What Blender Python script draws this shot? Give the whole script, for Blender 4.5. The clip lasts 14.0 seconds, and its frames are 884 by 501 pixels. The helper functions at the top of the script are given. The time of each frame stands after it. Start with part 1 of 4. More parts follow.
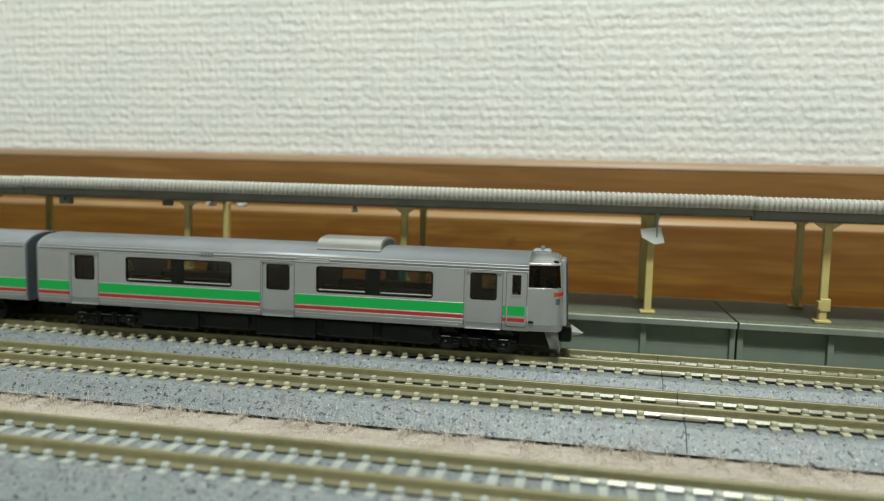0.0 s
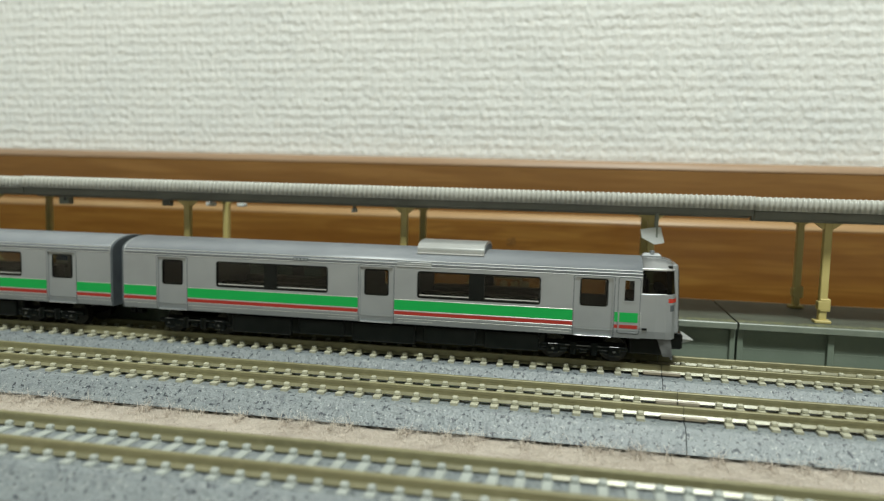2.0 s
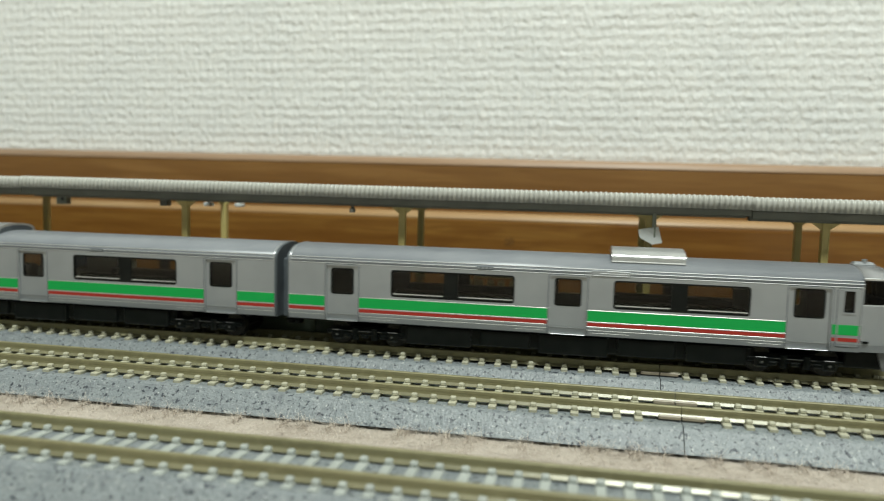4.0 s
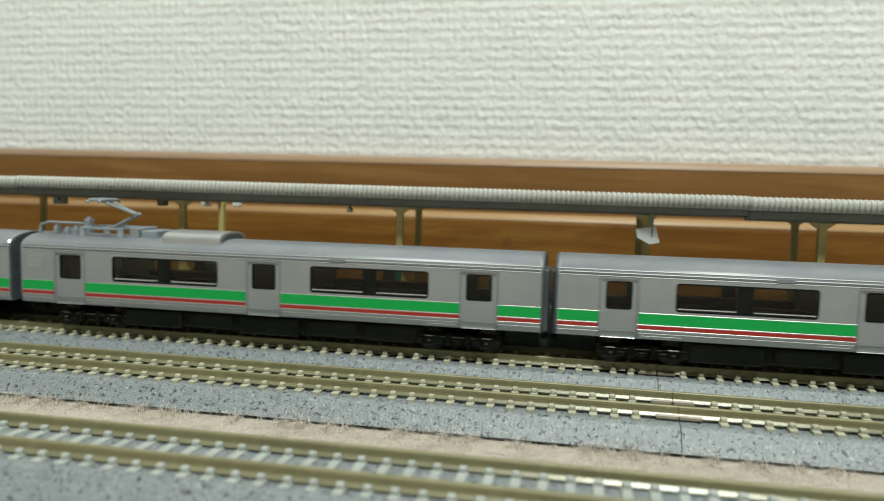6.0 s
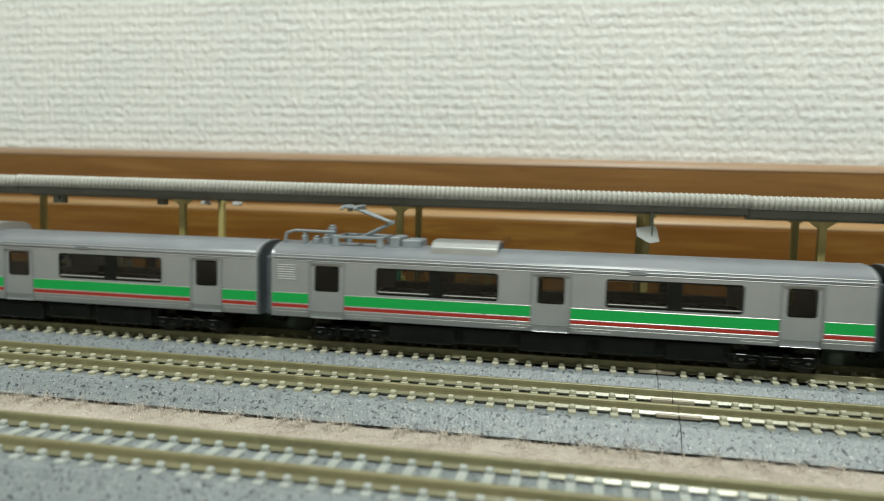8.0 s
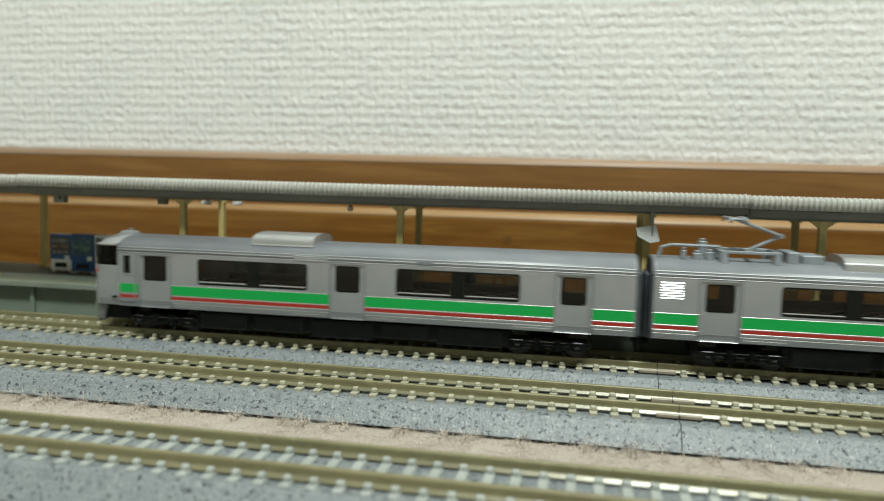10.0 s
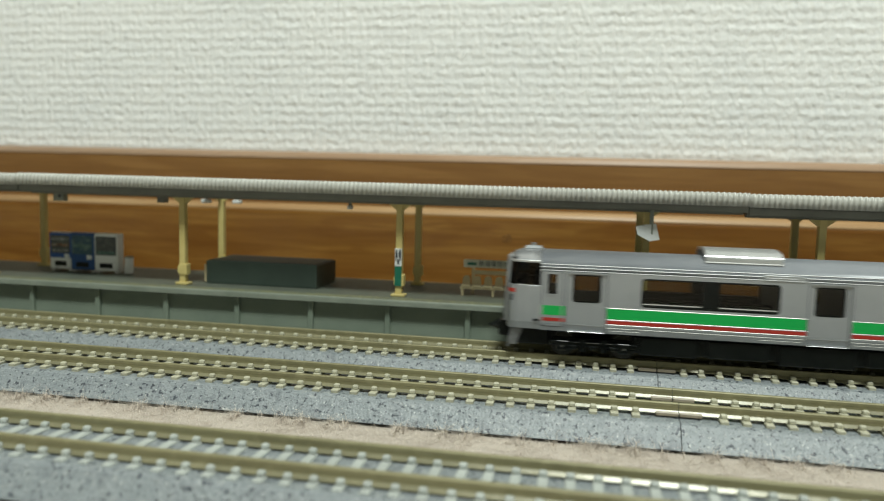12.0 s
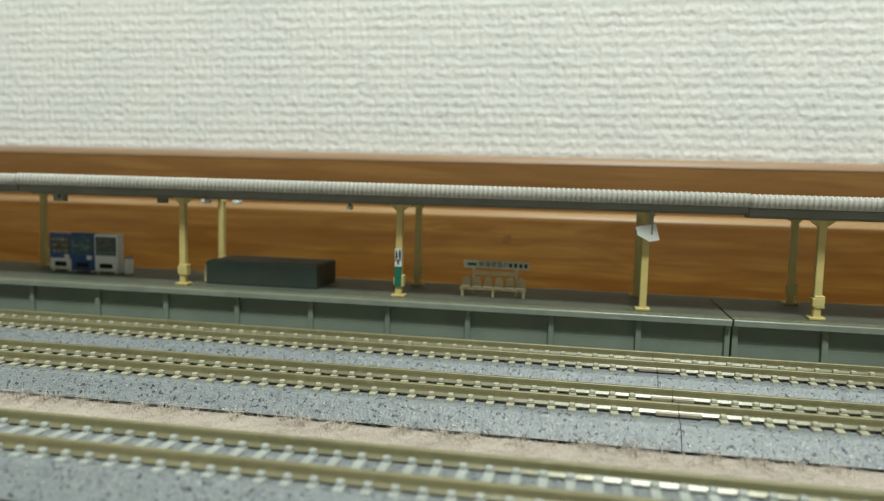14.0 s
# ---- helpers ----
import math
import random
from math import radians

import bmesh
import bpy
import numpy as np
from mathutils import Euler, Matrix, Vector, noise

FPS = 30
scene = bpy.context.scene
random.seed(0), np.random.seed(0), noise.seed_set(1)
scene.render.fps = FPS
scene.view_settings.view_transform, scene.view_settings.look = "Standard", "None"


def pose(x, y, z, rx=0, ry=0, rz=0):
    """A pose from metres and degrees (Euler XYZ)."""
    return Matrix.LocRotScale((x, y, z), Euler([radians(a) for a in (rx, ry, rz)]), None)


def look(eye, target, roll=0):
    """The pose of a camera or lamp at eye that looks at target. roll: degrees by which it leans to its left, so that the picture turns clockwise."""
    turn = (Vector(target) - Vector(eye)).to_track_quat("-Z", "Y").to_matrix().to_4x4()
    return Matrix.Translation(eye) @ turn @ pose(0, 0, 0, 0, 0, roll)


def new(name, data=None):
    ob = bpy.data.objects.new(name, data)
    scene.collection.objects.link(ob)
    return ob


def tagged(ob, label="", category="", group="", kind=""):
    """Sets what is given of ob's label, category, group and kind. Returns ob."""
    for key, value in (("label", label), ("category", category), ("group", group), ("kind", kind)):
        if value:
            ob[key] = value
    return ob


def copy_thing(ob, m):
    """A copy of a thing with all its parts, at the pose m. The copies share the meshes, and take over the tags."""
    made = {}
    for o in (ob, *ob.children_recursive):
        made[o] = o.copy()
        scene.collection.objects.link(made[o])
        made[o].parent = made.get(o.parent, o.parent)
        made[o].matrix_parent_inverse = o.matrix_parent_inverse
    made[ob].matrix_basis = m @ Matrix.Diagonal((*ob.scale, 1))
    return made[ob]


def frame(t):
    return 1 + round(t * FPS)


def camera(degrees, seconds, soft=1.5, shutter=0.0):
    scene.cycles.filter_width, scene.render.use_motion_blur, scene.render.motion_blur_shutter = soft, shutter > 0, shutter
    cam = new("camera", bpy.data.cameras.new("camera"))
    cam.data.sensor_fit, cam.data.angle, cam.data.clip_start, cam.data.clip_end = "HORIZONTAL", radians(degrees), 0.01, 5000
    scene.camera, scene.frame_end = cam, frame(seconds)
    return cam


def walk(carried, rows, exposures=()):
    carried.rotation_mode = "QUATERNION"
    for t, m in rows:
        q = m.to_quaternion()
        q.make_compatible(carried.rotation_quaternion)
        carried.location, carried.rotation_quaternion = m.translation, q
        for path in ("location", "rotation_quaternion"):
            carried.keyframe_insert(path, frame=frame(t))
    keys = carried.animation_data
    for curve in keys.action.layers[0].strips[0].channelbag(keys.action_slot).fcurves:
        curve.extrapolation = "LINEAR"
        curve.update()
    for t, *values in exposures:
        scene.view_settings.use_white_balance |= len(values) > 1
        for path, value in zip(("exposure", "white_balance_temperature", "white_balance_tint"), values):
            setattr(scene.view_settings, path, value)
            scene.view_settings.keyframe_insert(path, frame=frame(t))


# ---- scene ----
# The model railway is laid out in millimetres; MM turns them into metres.
# x runs along the tracks, y from the camera to the wall, z up from the carpet.
MM = 0.001
ZR = 7.3                                    # rail tops above the carpet
YA, YB, YC = 178.1, 144.9, 98.9             # centre lines of the three tracks
EYE = Vector((0, 0, (40.45 + ZR) * MM))


def aim(shift_x, shift_y):
    """The camera's pose; the shifts are its slight turns, in thousandths of a radian."""
    yaw, pitch = -0.1883 - shift_x / 1000, 0.0944 - shift_y / 1000
    way = Vector((math.sin(yaw) * math.cos(pitch), math.cos(yaw) * math.cos(pitch), -math.sin(pitch)))
    return look(EYE, EYE + way, 1.42)


cam = camera(62.53, 14.0, soft=1.1, shutter=0.6)
cam.data.dof.use_dof, cam.data.dof.focus_distance, cam.data.dof.aperture_fstop = True, 0.158, 16
walk(cam, [(0.0, aim(6.2, 3.4)), (1.5, aim(6.2, 3.8)), (2.5, aim(5.9, 3.4)), (3.2, aim(5.3, 3.7)), (5.3, aim(0.2, 3.7)),
           (6.0, aim(0, 3.6)), (6.5, aim(0, 2.3)), (8.2, aim(0, 2.1)), (10.5, aim(0.4, 1.6)), (11.0, aim(0, 1.1)),
           (11.5, aim(0, -0.3)), (12.5, aim(0, -0.5)), (13.0, aim(0, 0)), (14.0, aim(0, 0))],
     [(0.0, 0.0), (14.0, 0.0)])

# ---- light: one ceiling lamp in a closed room, its unseen walls toned down ----
world = bpy.data.worlds.new("world")
world.use_nodes = True
world.node_tree.nodes["Background"].inputs[0].default_value = (0.8, 0.9, 0.85, 1)
world.node_tree.nodes["Background"].inputs[1].default_value = 0.006
scene.world = world
lamp = bpy.data.lights.new("ceiling_lamp", "AREA")
lamp.shape, lamp.size, lamp.energy, lamp.color = "DISK", 0.5, 64, (0.92, 1.0, 0.95)
new("ceiling_lamp", lamp).matrix_world = look((0.29, -0.84, 2.05), (0.29, -0.84, 0))

# ---- materials ----


def material(name, base, rough=0.5, metal=0.0, spots=(), bump=(), spec=0.5, stretch=(1, 1, 1), random=0.0):
    """spots: (size in mm, colour, low, high) layers of noise; bump: (size in mm, height in mm) layers."""
    m = bpy.data.materials.new(name)
    m.use_nodes = True
    t = m.node_tree
    b = t.nodes["Principled BSDF"]
    b.inputs["Base Color"].default_value = (*base, 1)
    b.inputs["Roughness"].default_value, b.inputs["Metallic"].default_value = rough, metal
    b.inputs["Specular IOR Level"].default_value = spec
    coord = t.nodes.new("ShaderNodeTexCoord")
    mapping = t.nodes.new("ShaderNodeMapping")
    mapping.inputs["Scale"].default_value = stretch
    t.links.new(coord.outputs["Object"], mapping.inputs[0])

    def noise_of(size, detail=3.0):
        n = t.nodes.new("ShaderNodeTexNoise")
        n.inputs["Scale"].default_value, n.inputs["Detail"].default_value = 1000 / size, detail
        t.links.new(mapping.outputs[0], n.inputs["Vector"])
        return n.outputs["Fac"]
    last = None
    for size, colour, low, high in spots:
        ramp = t.nodes.new("ShaderNodeMapRange")
        ramp.inputs[1].default_value, ramp.inputs[2].default_value = low, high
        t.links.new(noise_of(size), ramp.inputs[0])
        mix = t.nodes.new("ShaderNodeMix")
        mix.data_type = "RGBA"
        mix.inputs[6].default_value, mix.inputs[7].default_value = (*base, 1), (*colour, 1)
        t.links.new(ramp.outputs[0], mix.inputs[0])
        if last:
            t.links.new(last, mix.inputs[6])
        last = mix.outputs[2]
    if random:
        info, hsv = t.nodes.new("ShaderNodeObjectInfo"), t.nodes.new("ShaderNodeHueSaturation")
        vary = t.nodes.new("ShaderNodeMapRange")
        vary.inputs[3].default_value, vary.inputs[4].default_value = 1 - random, 1 + random
        t.links.new(info.outputs["Random"], vary.inputs[0])
        t.links.new(vary.outputs[0], hsv.inputs["Value"])
        hsv.inputs["Color"].default_value = (*base, 1)
        if last:
            t.links.new(last, hsv.inputs["Color"])
        last = hsv.outputs[0]
    if last:
        t.links.new(last, b.inputs["Base Color"])
    normal = None
    for size, height in bump:
        bp = t.nodes.new("ShaderNodeBump")
        bp.inputs["Distance"].default_value = height * MM
        t.links.new(noise_of(size, 2.0), bp.inputs["Height"])
        if normal:
            t.links.new(normal, bp.inputs["Normal"])
        normal = bp.outputs[0]
        t.links.new(normal, b.inputs["Normal"])
    return m


def wallpaper_material():
    """White vinyl wallpaper, embossed with uneven horizontal threads."""
    m = material("wallpaper", (0.84, 0.838, 0.815), 0.65, spots=((30, (0.80, 0.805, 0.79), 0.35, 0.7), (3, (0.87, 0.862, 0.83), 0.5, 0.8)))
    t = m.node_tree
    b, coord = t.nodes["Principled BSDF"], t.nodes.new("ShaderNodeTexCoord")
    normal = None
    for stretch, size, height, detail in (((0.6, 1, 1), 3.4, 0.22, 1.0), ((1.25, 1, 0.9), 2.4, 0.58, 1.5), ((1, 1, 1), 16, 0.3, 1.0)):
        mp, n, bp = t.nodes.new("ShaderNodeMapping"), t.nodes.new("ShaderNodeTexNoise"), t.nodes.new("ShaderNodeBump")
        mp.inputs["Scale"].default_value = stretch
        n.inputs["Scale"].default_value, n.inputs["Detail"].default_value = 1000 / size, detail
        bp.inputs["Distance"].default_value = height * MM
        t.links.new(coord.outputs["Object"], mp.inputs[0])
        t.links.new(mp.outputs[0], n.inputs["Vector"])
        t.links.new(n.outputs["Fac"], bp.inputs["Height"])
        if normal:
            t.links.new(normal, bp.inputs["Normal"])
        normal = bp.outputs[0]
    # threads 3.6 mm apart, crossed by looser and more wandering ones
    for direction, gap, wander, height, stretch in (("X", 3.1, 5.0, 0.11, (1, 1, 0.9)), ("Z", 3.6, 2.2, 0.15, (0.9, 1, 1))):
        wave, mp, bp = (t.nodes.new("ShaderNode" + k) for k in ("TexWave", "Mapping", "Bump"))
        mp.inputs["Scale"].default_value = stretch
        wave.bands_direction, wave.wave_profile = direction, "SIN"
        wave.inputs["Scale"].default_value, wave.inputs["Distortion"].default_value = 2 * math.pi / (20 * gap * MM), wander
        wave.inputs["Detail"].default_value, wave.inputs["Detail Scale"].default_value = 2.0, 2.6
        t.links.new(coord.outputs["Object"], mp.inputs[0])
        t.links.new(mp.outputs[0], wave.inputs["Vector"])
        bp.inputs["Distance"].default_value = height * MM
        t.links.new(wave.outputs["Fac"], bp.inputs["Height"])
        t.links.new(normal, bp.inputs["Normal"])
        normal = bp.outputs[0]
    t.links.new(normal, b.inputs["Normal"])
    return m


def wood_material(name, base, dark, seed):
    """Lacquered pine with long grain and a few growth bands."""
    m = material(name, base, 0.3, spec=0.5)
    t = m.node_tree
    b, coord = t.nodes["Principled BSDF"], t.nodes.new("ShaderNodeTexCoord")
    last = None
    for stretch, size, low, high, strength in (((0.13, 1, 1), 10, 0.45, 0.60, 0.6), ((0.05, 1, 1), 1.8, 0.42, 0.68, 0.6), ((0.3, 1, 1), 40, 0.35, 0.7, 0.45), ((0.11, 1, 1), 4.5, 0.52, 0.60, 0.45)):
        mp, n, r, mix = (t.nodes.new("ShaderNode" + k) for k in ("Mapping", "TexNoise", "MapRange", "Mix"))
        mp.inputs["Scale"].default_value, mp.inputs["Location"].default_value = stretch, (seed, seed * 2, 0)
        n.inputs["Scale"].default_value, n.inputs["Detail"].default_value, n.inputs["Distortion"].default_value = 1000 / size, 3, 1.2
        r.inputs[1].default_value, r.inputs[2].default_value, r.inputs[4].default_value = low, high, strength
        mix.data_type = "RGBA"
        mix.inputs[6].default_value, mix.inputs[7].default_value = (*base, 1), (*dark, 1)
        t.links.new(coord.outputs["Object"], mp.inputs[0])
        t.links.new(mp.outputs[0], n.inputs["Vector"])
        t.links.new(n.outputs["Fac"], r.inputs[0])
        t.links.new(r.outputs[0], mix.inputs[0])
        if last:
            t.links.new(last, mix.inputs[6])
        last = mix.outputs[2]
    mp, wave, r, mix = (t.nodes.new("ShaderNode" + k) for k in ("Mapping", "TexWave", "MapRange", "Mix"))
    mp.inputs["Scale"].default_value, mp.inputs["Location"].default_value = (0.16, 1, 1), (seed, 0, seed)
    wave.bands_direction, wave.wave_profile = "Z", "SAW"
    wave.inputs["Scale"].default_value, wave.inputs["Distortion"].default_value = 2 * math.pi / (20 * 6.5 * MM), 6.0
    wave.inputs["Detail"].default_value, wave.inputs["Detail Scale"].default_value = 2.5, 0.7
    r.inputs[1].default_value, r.inputs[2].default_value, r.inputs[4].default_value = 0.55, 1.0, 0.55
    mix.data_type = "RGBA"
    mix.inputs[7].default_value = (*dark, 1)
    t.links.new(coord.outputs["Object"], mp.inputs[0])
    t.links.new(mp.outputs[0], wave.inputs["Vector"])
    t.links.new(wave.outputs["Fac"], r.inputs[0])
    t.links.new(r.outputs[0], mix.inputs[0])
    t.links.new(last, mix.inputs[6])
    t.links.new(mix.outputs[2], b.inputs["Base Color"])
    return m


def glass_material(name, tint, gloss=0.05, index=1.3):
    m = bpy.data.materials.new(name)
    m.use_nodes = True
    t = m.node_tree
    t.nodes.remove(t.nodes["Principled BSDF"])
    clear, shine, mix, fres = (t.nodes.new("ShaderNode" + k) for k in ("BsdfTransparent", "BsdfGlossy", "MixShader", "Fresnel"))
    clear.inputs[0].default_value = (*tint, 1)
    shine.inputs["Roughness"].default_value = gloss
    fres.inputs[0].default_value = index
    t.links.new(fres.outputs[0], mix.inputs[0])
    t.links.new(clear.outputs[0], mix.inputs[1])
    t.links.new(shine.outputs[0], mix.inputs[2])
    t.links.new(mix.outputs[0], t.nodes["Material Output"].inputs[0])
    return m


M_WALLPAPER = wallpaper_material()
M_WOOD = wood_material("pine_board", (0.337, 0.165, 0.035), (0.177, 0.066, 0.011), 0.31)
M_WOOD_UP = wood_material("pine_rail", (0.315, 0.158, 0.048), (0.20, 0.09, 0.023), 0.77)
# Paler than the boards: lamp sheen on the rounded edges is put into colour.
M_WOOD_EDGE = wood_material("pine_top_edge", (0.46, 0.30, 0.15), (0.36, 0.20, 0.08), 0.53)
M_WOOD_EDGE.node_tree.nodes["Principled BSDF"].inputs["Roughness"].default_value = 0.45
M_WOOD_TOP = wood_material("pine_edge_sheen", (0.44, 0.30, 0.20), (0.34, 0.21, 0.12), 0.41)
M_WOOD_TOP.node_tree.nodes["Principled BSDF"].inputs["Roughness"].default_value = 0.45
M_KNOT = material("pine_knot", (0.13, 0.056, 0.014), 0.4, spots=((1.2, (0.22, 0.10, 0.022), 0.4, 0.6),))
# For the unseen walls; this tone is chosen to dim the room's bounced light.
M_PANEL = material("unseen_wall_tone", (0.235, 0.235, 0.20), 0.7, spots=((90, (0.20, 0.20, 0.165), 0.4, 0.7), (9, (0.265, 0.265, 0.225), 0.5, 0.75)))
M_CEILING = material("ceiling_paint", (0.7, 0.7, 0.68), 0.8, bump=((6, 0.4),))
M_CARPET = material("carpet", (0.428, 0.372, 0.314), 0.95, spots=((3.5, (0.355, 0.302, 0.252), 0.48, 0.72), (12, (0.492, 0.431, 0.370), 0.45, 0.7)), bump=((1.3, 0.5), (4.5, 1.6), (11, 2.0)), spec=0.1)
M_FIBRE = material("carpet_fibre", (0.641, 0.570, 0.490), 0.9, spec=0.1, spots=((5, (0.557, 0.472, 0.399), 0.4, 0.7),))
M_BALLAST = material("ballast", (0.240, 0.262, 0.268), 0.45, spots=((2.6, (0.150, 0.166, 0.178), 0.50, 0.68), (7, (0.220, 0.244, 0.251), 0.4, 0.65), (0.9, (0.357, 0.374, 0.365), 0.55, 0.74), (0.45, (0.147, 0.160, 0.173), 0.54, 0.66), (0.85, (0.047, 0.054, 0.066), 0.60, 0.64), (0.6, (0.452, 0.469, 0.457), 0.66, 0.70)),
                     bump=((0.5, 0.15), (1.6, 0.26)), spec=0.5)
M_SLEEPER = material("sleeper_plastic", (0.427, 0.411, 0.305), 0.6, spots=((3, (0.373, 0.358, 0.262), 0.4, 0.7),), bump=((0.6, 0.05),), random=0.06)
M_SLEEPER_PALE = material("pale_sleeper_plastic", (0.393, 0.414, 0.383), 0.55, spots=((3, (0.348, 0.368, 0.342), 0.4, 0.7),), bump=((0.6, 0.05),), random=0.06)
M_RAIL = material("nickel_silver_rail", (0.242, 0.220, 0.116), 0.5, 0.2, spots=((14, (0.209, 0.189, 0.099), 0.4, 0.65), (2, (0.275, 0.251, 0.138), 0.5, 0.75)), bump=((0.5, 0.01),))
M_FOOT = material("polished_rail_foot", (0.20, 0.187, 0.115), 0.24, 0.04, spec=0.28, bump=((2.5, 0.03),), spots=((9, (0.25, 0.23, 0.14), 0.4, 0.65),))
M_JOINER = material("joiner_plastic", (0.34, 0.285, 0.205), 0.4, spots=((2, (0.28, 0.23, 0.165), 0.4, 0.7),))
M_SILVER = material("silver_paint", (0.37, 0.386, 0.398), 0.32, 0.42, spots=((8, (0.335, 0.35, 0.362), 0.4, 0.7),), bump=((0.35, 0.004),))
M_SHINE = material("bright_silver", (0.66, 0.67, 0.66), 0.25, 0.6)
M_ROOF = material("grey_roof_paint", (0.228, 0.241, 0.259), 0.36, spec=0.5, spots=((10, (0.192, 0.205, 0.224), 0.4, 0.7),), bump=((0.4, 0.006),))
M_ROOFBOX = material("aluminium_paint", (0.46, 0.465, 0.455), 0.28, 0.4, spots=((6, (0.42, 0.425, 0.415), 0.4, 0.7),))
M_GREEN = material("green_stripe", (0.006, 0.37, 0.072), 0.35, spec=0.35)
M_RED = material("red_stripe", (0.38, 0.028, 0.018), 0.35)
# Paler than the body: glints on beads and lips are put into colour.
M_LINE = material("bright_bead", (0.62, 0.62, 0.615), 0.33, 0.6)
M_THREAD = material("glint_bead", (0.70, 0.69, 0.63), 0.4, 0.4)
M_BLACK = material("black_plastic", (0.004, 0.0055, 0.0048), 0.3, spec=0.22, spots=((3, (0.008, 0.0095, 0.0085), 0.4, 0.7),))
M_DARK = material("dark_seat_plastic", (0.028, 0.031, 0.026), 0.6, spots=((3, (0.045, 0.048, 0.04), 0.4, 0.7),))
M_BELLOWS = material("gangway_rubber", (0.085, 0.10, 0.11), 0.6, spots=((3, (0.065, 0.075, 0.085), 0.4, 0.7),))
M_GLINT = material("bogie_glint_metal", (0.24, 0.24, 0.235), 0.25, 0.8)
M_WHEEL = material("dark_wheel_metal", (0.046, 0.044, 0.036), 0.3, 0.75, spots=((1.5, (0.029, 0.029, 0.025), 0.4, 0.7),))
M_BOGIE = material("glossy_black_plastic", (0.004, 0.005, 0.0045), 0.14, spec=0.24, bump=((1.2, 0.03),))
M_PANTO = material("pantograph_grey", (0.30, 0.335, 0.36), 0.45, 0.2, spots=((2, (0.25, 0.28, 0.30), 0.4, 0.7),))
M_GLASS = glass_material("smoked_glazing", (0.74, 0.74, 0.70))
M_PLAT = material("platform_grey", (0.198, 0.237, 0.184), 0.5, spots=((12, (0.166, 0.204, 0.158), 0.4, 0.7), (1.5, (0.198, 0.235, 0.189), 0.58, 0.75)), bump=((0.6, 0.03),))
M_EDGE = material("platform_edge_grey", (0.225, 0.25, 0.205), 0.28, spots=((6, (0.18, 0.205, 0.165), 0.4, 0.7),), bump=((0.5, 0.03),))
M_DECK = material("platform_deck", (0.092, 0.106, 0.080), 0.55, spots=((9, (0.071, 0.079, 0.059), 0.4, 0.7), (0.7, (0.125, 0.125, 0.100), 0.58, 0.72)), bump=((0.5, 0.05),))
M_YELLOW = material("tactile_yellow", (0.19, 0.195, 0.10), 0.6, spots=((1.3, (0.12, 0.13, 0.09), 0.42, 0.6),))
M_CANOPY = material("canopy_sheet", (0.48, 0.475, 0.43), 0.3, spots=((20, (0.43, 0.425, 0.385), 0.4, 0.7), (1.2, (0.53, 0.525, 0.485), 0.5, 0.75)), bump=((0.5, 0.02),))
M_FRAME = material("canopy_frame_grey", (0.16, 0.165, 0.14), 0.5, spots=((6, (0.13, 0.135, 0.115), 0.4, 0.7),))
M_POST = material("cream_post_plastic", (0.58, 0.475, 0.185), 0.42, spots=((4, (0.52, 0.42, 0.155), 0.4, 0.7),))
M_BOX = material("charcoal_box", (0.034, 0.052, 0.040), 0.55, spots=((8, (0.027, 0.042, 0.033), 0.4, 0.7),), bump=((0.5, 0.02),))
M_BENCH = material("bench_beige", (0.626, 0.534, 0.331), 0.5, spots=((2, (0.561, 0.469, 0.285), 0.4, 0.7),))
M_SIGN = material("sign_cream", (0.62, 0.63, 0.53), 0.45)
M_INK = material("sign_ink", (0.03, 0.035, 0.04), 0.5)
M_BLUE = material("machine_blue", (0.025, 0.10, 0.36), 0.4)
M_NAVY = material("machine_navy", (0.015, 0.075, 0.24), 0.4)
M_PALE = material("machine_white", (0.80, 0.82, 0.82), 0.4)
M_SHELF = material("machine_display", (0.05, 0.06, 0.06), 0.3, spots=((1.5, (0.09, 0.10, 0.095), 0.45, 0.6),))
M_SHELF_BLUE = material("machine_display_blue", (0.02, 0.08, 0.12), 0.3, spots=((2.5, (0.12, 0.2, 0.18), 0.5, 0.6),))
M_DRINKS = material("drink_cans", (0.10, 0.06, 0.04), 0.4, spots=((0.9, (0.30, 0.11, 0.03), 0.5, 0.56), (0.8, (0.30, 0.30, 0.27), 0.56, 0.6)))
M_CANS = material("pale_drink_cans", (0.16, 0.17, 0.17), 0.4, spots=((0.9, (0.36, 0.37, 0.36), 0.5, 0.56), (0.7, (0.06, 0.07, 0.09), 0.56, 0.6)))
M_TEAL = material("teal_bottles", (0.05, 0.12, 0.11), 0.4, spots=((0.9, (0.14, 0.24, 0.21), 0.5, 0.56),))
M_GREENLABEL = material("sign_green", (0.006, 0.125, 0.075), 0.45)
M_PAPER = material("white_paper", (0.66, 0.68, 0.66), 0.7, spots=((3, (0.58, 0.6, 0.59), 0.4, 0.7),))

# ---- mesh helpers (millimetres) ----
BASE = {}


def thing(name, base, label, category, group="", kind=""):
    ob = new(name)
    ob.location = Vector(base) * MM
    ob.empty_display_size = 0.005
    BASE[ob.name] = Vector(base)
    return tagged(ob, label, category, group, kind)


